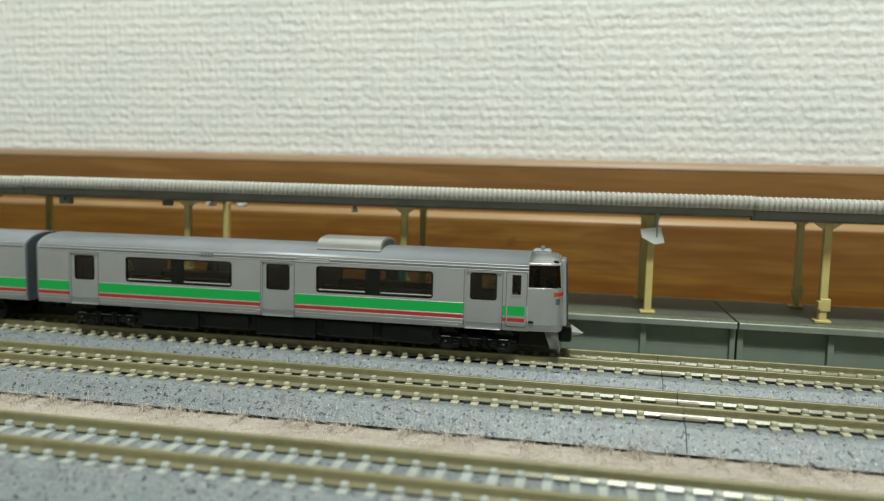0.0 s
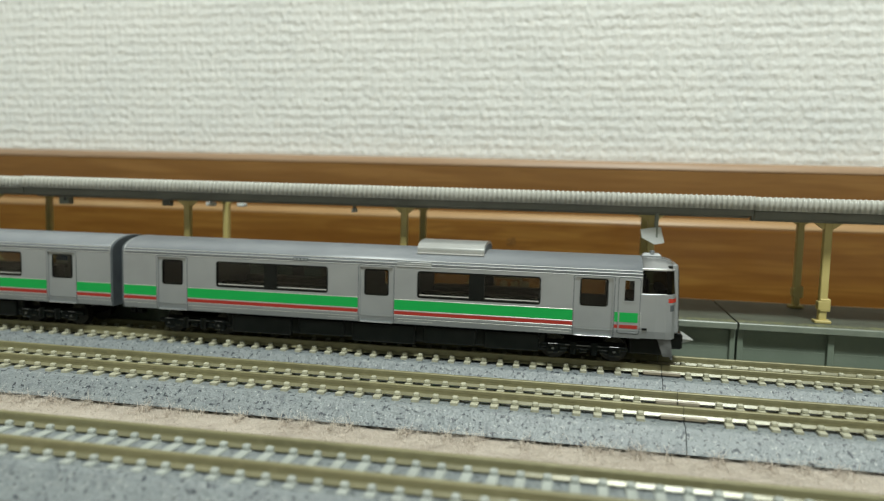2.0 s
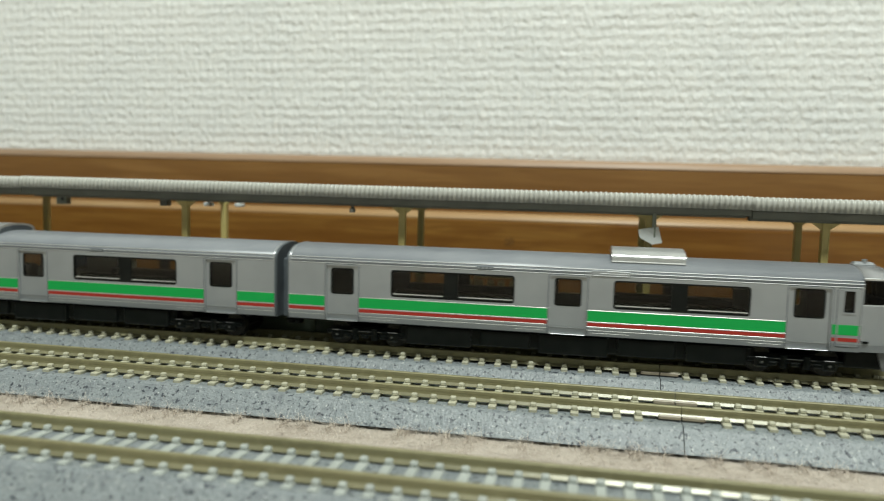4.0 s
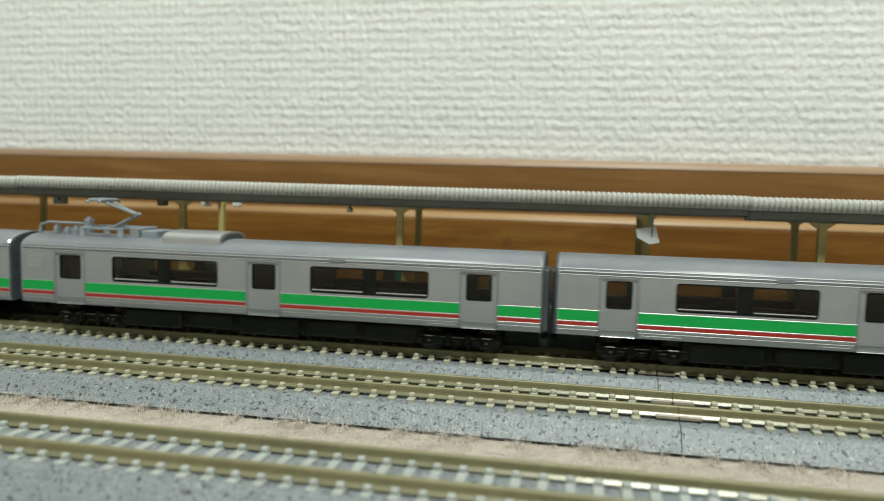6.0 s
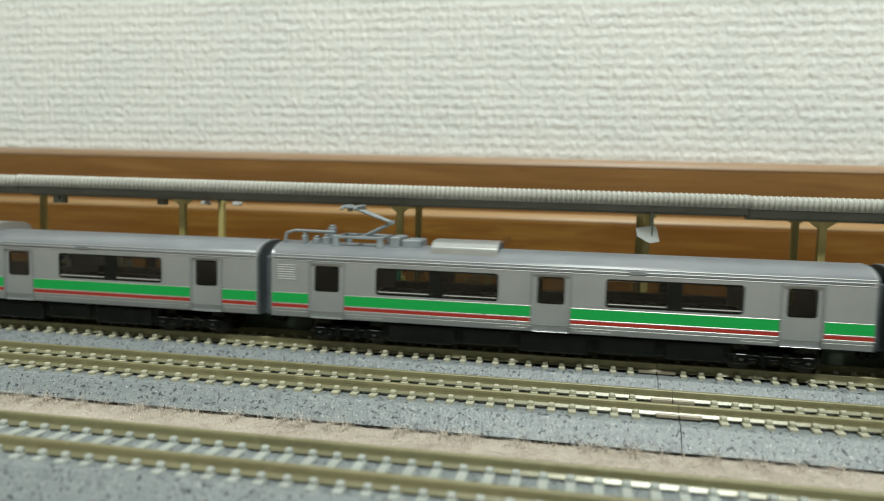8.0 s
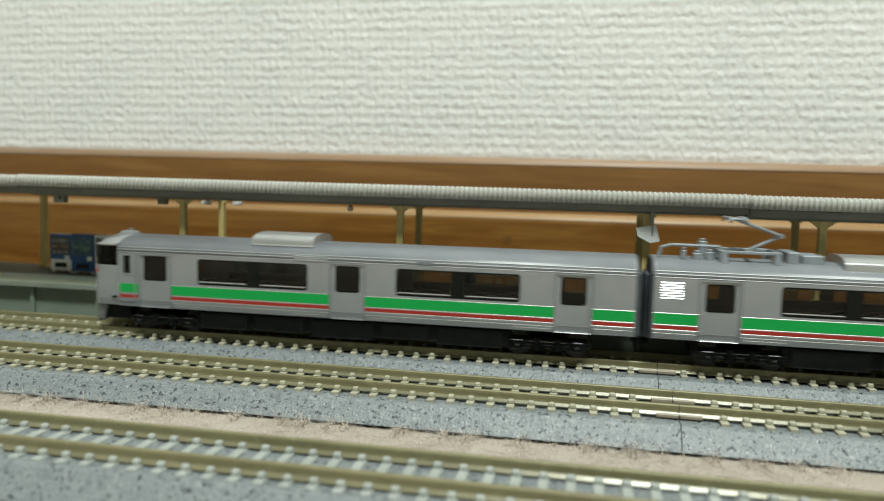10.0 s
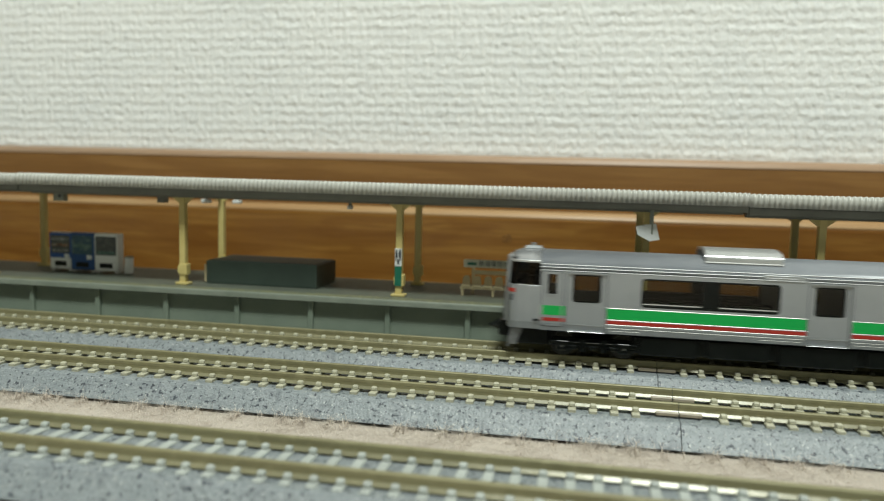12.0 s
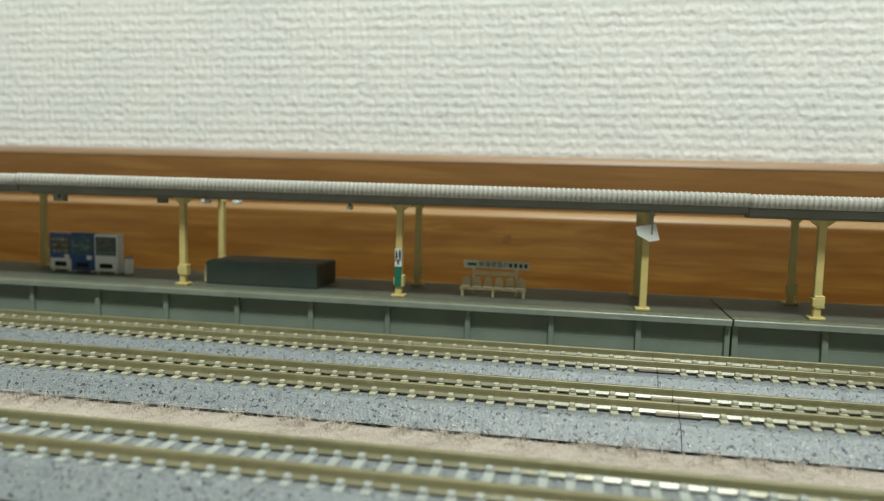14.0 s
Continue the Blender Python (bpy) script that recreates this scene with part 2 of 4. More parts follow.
def part(name, bm, mat, parent=None, label="", smooth=False):
    """Links bm as one mesh. Under a thing, its numbers are the place's own unless the thing was made at the origin."""
    root = parent
    while root and root.parent:
        root = root.parent
    shift = BASE.get(root.name, Vector()) if root else Vector()
    bmesh.ops.recalc_face_normals(bm, faces=bm.faces)
    for v in bm.verts:
        v.co = (v.co - shift) * MM
    for f in bm.faces:
        f.smooth = smooth
    me = bpy.data.meshes.new(name)
    bm.to_mesh(me)
    bm.free()
    me.materials.append(mat)
    ob = new(name, me)
    ob.parent = parent
    return tagged(ob, label)


def bx(bm, x0, x1, y0, y1, z0, z1, bev=0.0, seg=1):
    v = [bm.verts.new((x, y, z)) for x in (x0, x1) for y in (y0, y1) for z in (z0, z1)]
    faces = [bm.faces.new([v[i] for i in q]) for q in ((0, 1, 3, 2), (4, 6, 7, 5), (0, 4, 5, 1), (2, 3, 7, 6), (0, 2, 6, 4), (1, 5, 7, 3))]
    if bev:
        edges = list({e for f in faces for e in f.edges})
        bmesh.ops.bevel(bm, geom=edges, offset=bev, segments=seg, affect="EDGES", profile=0.5)
    return bm


def box(x0, x1, y0, y1, z0, z1, bev=0.0, seg=1):
    return bx(bmesh.new(), x0, x1, y0, y1, z0, z1, bev, seg)


def cyl(bm, a, b, r, n=12, r2=None):
    a, b = Vector(a), Vector(b)
    m = Matrix.Translation((a + b) / 2) @ (b - a).to_track_quat("Z", "Y").to_matrix().to_4x4()
    bmesh.ops.create_cone(bm, cap_ends=True, segments=n, radius1=r, radius2=r if r2 is None else r2, depth=(b - a).length, matrix=m)
    return bm


def loft(bm, rings, cap=True, closed=True):
    rows = [[bm.verts.new(p) for p in ring] for ring in rings]
    n = len(rows[0])
    for a, b in zip(rows, rows[1:]):
        for i in range(n if closed else n - 1):
            j = (i + 1) % n
            bm.faces.new((a[i], a[j], b[j], b[i]))
    if cap:
        bm.faces.new(rows[0])
        bm.faces.new(list(reversed(rows[-1])))
    return bm


def prism(bm, profile, x0, x1):
    """A (y, z) outline carried along x."""
    return loft(bm, [[(x, y, z) for y, z in profile] for x in (x0, x1)])


def rrect(x0, x1, z0, z1, r, n=3):
    pts = []
    for cx, cz, a0 in ((x1 - r, z1 - r, 0), (x0 + r, z1 - r, 90), (x0 + r, z0 + r, 180), (x1 - r, z0 + r, 270)):
        for k in range(n + 1):
            a = radians(a0 + 90 * k / n)
            pts.append((cx + r * math.cos(a), cz + r * math.sin(a)))
    return pts


def hoop(bm, x0, x1, z0, z1, y0, y1, w, r):
    """A rounded upright frame of width w, between the depths y0 and y1."""
    outer, inner = rrect(x0, x1, z0, z1, r), rrect(x0 + w, x1 - w, z0 + w, z1 - w, max(r - w, 0.1))
    rings = [[(x, y, z) for x, z in pts] for pts, y in ((outer, y0), (outer, y1), (inner, y1), (inner, y0), (outer, y0))]
    rows = [[bm.verts.new(p) for p in ring] for ring in rings[:4]]
    rows.append(rows[0])
    n = len(outer)
    for a, b in zip(rows, rows[1:]):
        for i in range(n):
            j = (i + 1) % n
            bm.faces.new((a[i], a[j], b[j], b[i]))
    return bm


def plate_with_holes(bm, x0, x1, z0, z1, y0, y1, holes):
    """An upright plate with rectangular holes cut right through."""
    xs = sorted({x0, x1, *(h[i] for h in holes for i in (0, 1))})
    zs = sorted({z0, z1, *(h[i] for h in holes for i in (2, 3))})

    def solid(i, k):
        if not (0 <= i < len(xs) - 1 and 0 <= k < len(zs) - 1):
            return False
        cx, cz = (xs[i] + xs[i + 1]) / 2, (zs[k] + zs[k + 1]) / 2
        return not any(h[0] < cx < h[1] and h[2] < cz < h[3] for h in holes)
    cache = {}

    def v(i, k, y):
        if (i, k, y) not in cache:
            cache[i, k, y] = bm.verts.new((xs[i], y, zs[k]))
        return cache[i, k, y]
    for i in range(len(xs) - 1):
        for k in range(len(zs) - 1):
            if not solid(i, k):
                continue
            for y in (y0, y1):
                bm.faces.new((v(i, k, y), v(i + 1, k, y), v(i + 1, k + 1, y), v(i, k + 1, y)))
            for di, dk, a, b in ((-1, 0, (i, k), (i, k + 1)), (1, 0, (i + 1, k), (i + 1, k + 1)), (0, -1, (i, k), (i + 1, k)), (0, 1, (i, k + 1), (i + 1, k + 1))):
                if not solid(i + di, k + dk):
                    bm.faces.new((v(*a, y0), v(*b, y0), v(*b, y1), v(*a, y1)))
    return bm


# ---- the room ----
YW = 274.0                                   # wallpaper


def room():
    part("floor", box(-1800, 2200, -2300, YW + 60, -40, 0), M_CARPET)
    tagged(bpy.data.objects["floor"], "pinkish beige pile carpet under the tracks", "carpet", kind="structure")
    for name, dims in (("wall_north", (-1800, 2200, YW, YW + 60, 0, 2400)), ("wall_south", (-1800, 2200, -2360, -2300, 0, 2400)),
                       ("wall_west", (-1860, -1800, -2360, YW + 60, 0, 2400)), ("wall_east", (2200, 2260, -2360, YW + 60, 0, 2400))):
        north = name == "wall_north"
        tagged(part(name, box(*dims), M_WALLPAPER if north else M_PANEL), "white embossed wallpaper" if north else "plain unseen wall, toned to cut bounced light", "wall", kind="structure")
    tagged(part("ceiling", box(-1860, 2260, -2360, YW + 60, 2400, 2440), M_CEILING), "plain white ceiling", "ceiling", kind="structure")


def boards():
    """Two pine boards, the lower one in front of the higher one, with rounded top edges."""
    def outline(y0, y1, z1, r):
        arc = [(y0 + r - r * math.cos(radians(a)), z1 - r + r * math.sin(radians(a))) for a in range(0, 91, 15)]
        return [(y1, 0.05), (y0, 0.05), *arc, (y1, z1)]

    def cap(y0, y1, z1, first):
        """A thin layer over the rounded edge, paler to carry the lamp's sheen."""
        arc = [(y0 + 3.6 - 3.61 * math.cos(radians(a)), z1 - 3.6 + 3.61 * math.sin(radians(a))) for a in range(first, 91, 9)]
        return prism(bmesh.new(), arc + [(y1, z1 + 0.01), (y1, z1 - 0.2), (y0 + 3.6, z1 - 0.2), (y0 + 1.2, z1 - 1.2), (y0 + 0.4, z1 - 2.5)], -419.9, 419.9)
    low = thing("wooden_board", (-60, 259, 0), "lacquered orange-brown pine board standing along the wall", "board", "boards along the wall")
    part("plank", prism(bmesh.new(), outline(256, 264.9, ZR + 30.6, 3.6), -420, 420), M_WOOD, low)
    part("top_edge", cap(256, 264.9, ZR + 30.6, 18), M_WOOD_EDGE, low, "rounded top edge with its sheen in a paler colour", smooth=True)
    knot = bmesh.new()
    for x, z, w, h in ((-25.6, 20.0, 1.7, 0.7), (-24.9, 21.0, 1.0, 1.3), (-26.4, 21.4, 0.8, 0.5)):
        m = Matrix.Translation((x, 256, ZR + z)) @ Matrix.Diagonal((w, 0.06, h, 1))
        bmesh.ops.create_uvsphere(knot, u_segments=12, v_segments=8, radius=1.0, matrix=m)
    part("knot", knot, M_KNOT, low, "dark knot in the pine")
    high = thing("wooden_board", (-60, 269, 0), "taller brown pine board against the wallpaper", "board", "boards along the wall")
    part("plank", prism(bmesh.new(), outline(265, 273.9, ZR + 50.0, 3.6), -420, 420), M_WOOD_UP, high)
    part("top_edge", cap(265, 273.9, ZR + 50.0, 9), M_WOOD_TOP, high, "top edge with its sheen in a paler colour", smooth=True)
    for ob in high.children:
        for v in ob.data.vertices:
            if v.co.z > 0.02:
                v.co.z -= (v.co.x - 0.11) * 0.0033


# ---- tracks ----
def rail_outline(y):
    """Flat-bottomed rail, 2 mm high, its top at ZR."""
    half = [(0.5, -1.9), (0.42, -1.4), (0.40, -0.9), (0.45, -0.7), (0.45, -0.14), (0.34, 0.0)]
    return [(y + a, ZR + b) for a, b in half] + [(y - a, ZR + b) for a, b in reversed(half)]


def track(yc, joints, first, pitch, dz, label, plastic=None, fill=0.0):
    """Sections of roadbed track between the joints, with separate sleepers."""
    sleeper = None
    for x0, x1 in zip(joints, joints[1:]):
        t = thing("track_section", (x0, yc, dz), label, "model track", "track sections")
        bed = [(-10.9, 0.03), (-10.9, 0.62), (-12.5, 0.72), (-12.2, 1.1), (-9.1, 4.4 + fill), (-8.4, 4.65 + fill), (8.4, 4.65 + fill), (9.1, 4.4 + fill), (12.2, 1.1), (12.5, 0.72), (10.9, 0.62), (10.9, 0.03)]
        bm = bmesh.new()
        n = max(2, int((x1 - x0) / 3))
        rings = [[(x0 + 0.08 + (x1 - x0 - 0.16) * i / n, yc + y, z + dz) for y, z in bed] for i in range(n + 1)]
        part("roadbed", loft(bm, rings), M_BALLAST, t, "speckled grey moulded ballast")
        for s in (-1, 1):
            rail = part("rail", prism(bmesh.new(), [(y, z + dz) for y, z in rail_outline(yc + s * 4.95)], x0 + 0.06, x1 - 0.06), M_RAIL, t, "brassy nickel silver rail")
            foot = [(0.95, -2.0), (0.95, -1.9), (0.5, -1.41), (-0.5, -1.41), (-0.95, -1.9), (-0.95, -2.0)]
            part("rail_foot", prism(bmesh.new(), [(yc + s * 4.95 + a, ZR + b + dz) for a, b in foot], x0 + 0.06, x1 - 0.06), M_FOOT, rail, "shiny rail foot")
            for end, lo, hi in ((x0, 0.1, 4.2), (x1, -4.2, -0.1)):
                if abs(end) < 150:
                    bm = bmesh.new()
                    bx(bm, end + lo, end + hi, yc + s * 4.95 - 1.35, yc + s * 4.95 + 1.35, ZR - 2.35 + dz, ZR - 1.62 + dz, 0.12)
                    part("rail_joiner", bm, M_JOINER, rail, "brown plastic rail joiner")
        k0, k1 = math.ceil((x0 + 4.4 - first) / pitch), math.floor((x1 - 4.4 - first) / pitch)
        for k in range(k0, k1 + 1):
            x = first + k * pitch
            if sleeper is None:
                bm = bx(bmesh.new(), -0.78, 0.78, -7.8, 7.8, -2.85, -2.0, 0.16)
                for s in (-1, 1):
                    for e in (-1, 1):
                        bx(bm, -0.62, 0.62, s * 4.95 + e * 1.1 - 0.5, s * 4.95 + e * 1.1 + 0.5, -2.05, -1.15, 0.22)
                for v in bm.verts:
                    v.co *= MM
                sleeper = bpy.data.meshes.new("sleeper")
                bm.to_mesh(sleeper)
                bm.free()
                sleeper.materials.append(plastic or M_SLEEPER)
            ob = new("sleeper", sleeper)
            ob.parent = t
            ob.location = Vector((x - x0, 0, ZR)) * MM


# ---- platform ----
ZP = ZR + 7.85
PY0, PY1 = 189.6, 228.6


def platform(x0, x1, ribs):
    p = thing("model_platform", (x0, (PY0 + PY1) / 2, 0), "dark grey plastic station platform beside the track", "platform", "platform sections")
    x0, x1 = x0 + 0.25, x1 - 0.25
    part("wall", box(x0, x1, PY0 + 2.6, PY1 - 2.6, 0.02, ZP - 1.62, 0.1), M_PLAT, p, "grey platform side wall")
    for s, y in ((-1, PY0 + 2.6), (1, PY1 - 2.6)):
        part("ledge", box(x0, x1, min(y, y + s * 0.12), max(y, y + s * 0.12), 0.02, ZP - 6.7, 0.04), M_PLAT, p)
    for x in ribs:
        part("rib", box(max(x - 0.75, x0), min(x + 0.75, x1), PY0 + 1.5, PY0 + 2.7, 0.02, ZP - 1.58, 0.12), M_PLAT, p)
    part("deck", box(x0, x1, PY0 + 1.22, PY1 - 1.22, ZP - 1.65, ZP), M_DECK, p, "dark brownish grey platform deck")
    for y0, y1 in ((PY0, PY0 + 1.2), (PY1 - 1.2, PY1)):
        slab = [(y0, ZP - 1.5), (y0, ZP - 0.24), (y0 + 0.04, ZP - 0.12), (y0 + 0.17, ZP + 0.03), (y0 + 0.28, ZP + 0.06)]
        slab += [(y0 + y1 - y, z) for y, z in reversed(slab)]
        part("edge_slab", prism(bmesh.new(), slab, x0, x1), M_EDGE, p, "lighter grey edge slab")
    n = int((x1 - x0) / 2.0)
    bm = bmesh.new()
    for i in range(n):
        x = x0 + (i + 0.5) * (x1 - x0) / n
        bx(bm, x - 0.96, x + 0.96, PY0 + 1.6, PY0 + 3.1, ZP - 0.1, ZP + 0.08, 0.05)
        bx(bm, x - 0.96, x + 0.96, PY0 + 3.2, PY0 + 4.7, ZP - 0.1, ZP + 0.08, 0.05)
    part("tactile_strip", bm, M_YELLOW, p, "worn dull yellow tactile strip")


def canopy(x0, x1, posts, drop, bare=(), slot=None):
    c = thing("platform_canopy", (x0, 209.5, ZP), "beige corrugated canopy on cream posts over the platform", "canopy", "canopy sections")
    zc = ZR + 0.75 - drop
    ye0, ye1, ym = 190.6, 228.4, 209.5
    # corrugated sheet, ribs running down both slopes
    bm = bmesh.new()
    pitch, x = 1.27, x0
    cols = []
    while x < x1 - 0.05:
        for dx, h in ((0.0, 0.0), (0.34, 0.0), (0.43, 0.18), (0.58, 0.31), (0.80, 0.37), (1.02, 0.31), (1.17, 0.18), (1.25, 0.0)):
            if x + dx <= x1:
                cols.append((x + dx, h))
        x += pitch
    rows = []
    for x, h in cols:
        ring = [(ye0 - h, zc + 35.3), (ye0 + 0.03 - h, zc + 37.55), (ye0 + 0.25 - h * 0.85, zc + 38.2 + h * 0.3), (ye0 + 0.9 - h * 0.4, zc + 38.4 + h), (ye0 + 3.0, zc + 38.3 + h * 0.7), (205.5, zc + 38.22 + h * 0.5), (ym, zc + 38.2 + h * 0.5), (219.6, zc + 38.14 + h * 0.5),
                (ye1 - 3.0, zc + 38.1 + h * 0.6), (ye1 - 1.6, zc + 38.0 + h * 0.7), (ye1 - 0.4, zc + 36.8), (ye1, zc + 35.0)]
        under = [(ye1 - 0.6, zc + 35.0), (ye1 - 1.6, zc + 36.9), (219.6, zc + 36.9), (205.5, zc + 36.9), (ye0 + 2.0, zc + 36.9), (ye0 + 0.7, zc + 35.3)]
        rows.append([(x, y, z) for y, z in ring + under])
    loft(bm, rows)
    # Unseen opening, put in so lamp light reaches one rear post.
    if slot:
        inside = [f for f in bm.faces if slot[0] < f.calc_center_median().x < slot[1] and all(205.4 < v.co.y < 219.7 for v in f.verts)]
        bmesh.ops.delete(bm, geom=inside, context="FACES")
        rims = [e for e in bm.edges if e.is_boundary]
        bmesh.ops.bridge_loops(bm, edges=rims)
    part("corrugated_sheet", bm, M_CANOPY, c, "beige corrugated roof sheet", smooth=True)
    for y in (197.7, 221.4):
        part("beam", box(x0 + 0.3, x1 - 0.3, y - 1.1, y + 1.1, zc + 33.0, zc + 36.95, 0.15), M_FRAME, c, "grey longitudinal beam")
    for s, y in ((-1, ye0 + 1.3), (1, ye1 - 1.9)):
        part("eaves_board", box(x0 + 0.1, x1 - 0.1, y, y + 0.6, zc + 33.7, zc + 35.6, 0.1), M_FRAME, c)
    for x in posts:
        cross = [(ye0 + 1.2, zc + 35.2), (197, zc + 33.4), (222, zc + 33.4), (ye1 - 1.2, zc + 35.2), (ye1 - 1.8, zc + 36.92), (ye0 + 2.1, zc + 36.92)]
        part("rafter", prism(bmesh.new(), cross, x - 0.6, x + 0.6), M_FRAME, c)
        for y, s in ((197.7, 1), (221.4, -1)):
            bm = bmesh.new()
            bx(bm, x - 0.93, x + 0.93, y - 0.95, y + 0.95, ZP + 0.6, zc + 33.1, 0.18)
            if x not in bare:
                bx(bm, x - 1.3, x + 1.35, y - 1.3, y + 1.2, ZP + 3.4, ZP + 5.6, 0.15)
                bx(bm, x - 0.9, x + 1.6, y - 1.25, y + 1.2, ZP + 3.0, ZP + 6.2, 0.15)
            post = part("post", bm, M_POST, c, "cream plastic post")
            part("base_plate", box(x - 1.95, x + 1.95, y - 1.6, y + 1.6, ZP + 0.02, ZP + 0.75, 0.15), M_POST, post)
            bm = loft(bmesh.new(), [[(x + a, yy, zc + b) for a, b in ((-1.1, 31.4), (1.1, 31.4), (3.3, 33.02), (-3.3, 33.02))] for yy in (y - 0.6, y + 0.6)])
            part("bracket", bm, M_POST, post)
    # the roof climbs a little towards the far end
    for ob in c.children:
        if ob.name.startswith("corrugated_sheet"):
            for v in ob.data.vertices:
                v.co.z += (x1 - x0 - v.co.x / MM) * 0.0022 * MM
    return c


# ---- things on and under the platform roof ----
def vending_machine(x, w, y0, h, body, upper, window, lower, label, rows):
    y1 = y0 + 3.2
    v = thing("vending_machine", (x + w / 2, y0 + 2.5, ZP), label, "vending machine", "vending machines")
    part("cabinet", box(x, x + w, y0, y1, ZP + 0.7, ZP + h, 0.15), body, v)
    part("upper_panel", box(x + 0.05, x + w - 0.05, y0 - 0.08, y0 + 0.1, ZP + 4.4, ZP + h - 0.1, 0.04), upper, v)
    d = part("display", box(x + 0.5, x + w - 0.5, y0 - 0.14, y0 + 0.1, ZP + 5.9, ZP + h - 0.9, 0.04), window, v, "dark display window with rows of drinks")
    for k, goods in enumerate(rows):
        z = ZP + 6.3 + k * 1.9
        part("drink_shelf", box(x + 1.0, x + w - 1.0, y0 - 0.26, y0 - 0.1, z, z + 0.9), goods, d, "shelf of tiny coloured drinks")
    part("front_panel", box(x + 0.3, x + w - 0.3, y0 - 0.1, y0 + 0.1, ZP + 0.9, ZP + 4.1, 0.04), lower, v)
    part("delivery_flap", box(x + 1.9, x + w - 1.9, y0 - 0.24, y0 - 0.02, ZP + 1.7, ZP + 3.3, 0.06), M_BLACK, v, "black delivery flap")
    part("coin_panel", box(x + w - 2.6, x + w - 0.9, y0 - 0.2, y0 - 0.02, ZP + 4.3, ZP + 5.7, 0.04), M_PALE, v)
    for fx in (x + 0.4, x + w - 1.4):
        part("foot", box(fx, fx + 1.0, y0 + 0.3, y1 - 0.3, ZP + 0.02, ZP + 0.75), M_PALE, v)


def bench():
    x0, x1, y = -33.6, -14.6, 205.0
    b = thing("station_bench", (-24, y, ZP), "beige bench of six seats with a signboard behind it", "bench")
    for i in range(6):
        xc = x0 + 1.6 + i * (x1 - x0 - 3.2) / 5
        bm = bmesh.new()
        bx(bm, xc - 1.35, xc + 1.35, y - 0.4, y + 2.2, ZP + 2.5, ZP + 3.1, 0.25)
        pts = [(xc - 1.2, ZP + 2.8), (xc + 1.2, ZP + 2.8), (xc + 1.0, ZP + 5.0), (xc + 0.5, ZP + 5.6), (xc - 0.5, ZP + 5.6), (xc - 1.0, ZP + 5.0)]
        loft(bm, [[(a, yy + (c - ZP - 2.8) * 0.1, c) for a, c in pts] for yy in (y + 1.7, y + 2.2)])
        part("seat", bm, M_BENCH, b)
    part("seat_rail", box(x0, x1, y - 0.1, y + 1.9, ZP + 2.0, ZP + 2.55, 0.1), M_BENCH, b)
    for x in (x0 + 0.7, (x0 + x1) / 2, x1 - 0.7):
        part("leg", box(x - 0.3, x + 0.3, y + 0.1, y + 1.7, ZP + 0.02, ZP + 2.1), M_BENCH, b)
    for x in (x0 + 3.4, x1 - 3.0):
        part("sign_post", box(x - 0.45, x + 0.45, y + 2.6, y + 3.3, ZP + 0.02, ZP + 8.4, 0.1), M_BENCH, b)
    part("sign_panel", box(x0 + 3.0, x1 - 2.6, y + 2.3, y + 2.6, ZP + 6.0, ZP + 7.2, 0.08), M_BENCH, b)
    sign = part("signboard", box(x0 + 0.6, x1 + 0.6, y + 2.0, y + 2.6, ZP + 8.0, ZP + 10.3, 0.3, 2), M_SIGN, b, "pale lettered signboard")
    words = bpy.data.curves.new("lettering", "FONT")
    words.body, words.size, words.align_y, words.offset = "鉄道模型の", 1.75 * MM, "CENTER", 0.015 * MM
    text = new("lettering", words)
    mesh = bpy.data.meshes.new_from_object(text.evaluated_get(bpy.context.evaluated_depsgraph_get()))
    bpy.data.objects.remove(text)
    bpy.data.curves.remove(words)
    mesh.materials.append(M_INK)
    text = new("lettering", mesh)
    text.parent = sign
    text.matrix_basis = pose(-4.6 * MM, -3.04 * MM + 5.0 * MM - 0.0 * MM, 9.15 * MM, 90, 0, 0)
    bm = bmesh.new()
    for i in range(4):
        bx(bm, -19.8 + i * 1.45, -18.9 + i * 1.45, y + 1.9, y + 2.02, ZP + 8.55, ZP + 9.75)
    part("brand_mark", bm, M_INK, sign)
    part("small_mark", box(x0 + 1.8, x0 + 4.4, y + 1.9, y + 2.02, ZP + 8.7, ZP + 9.5), M_GREENLABEL, sign)


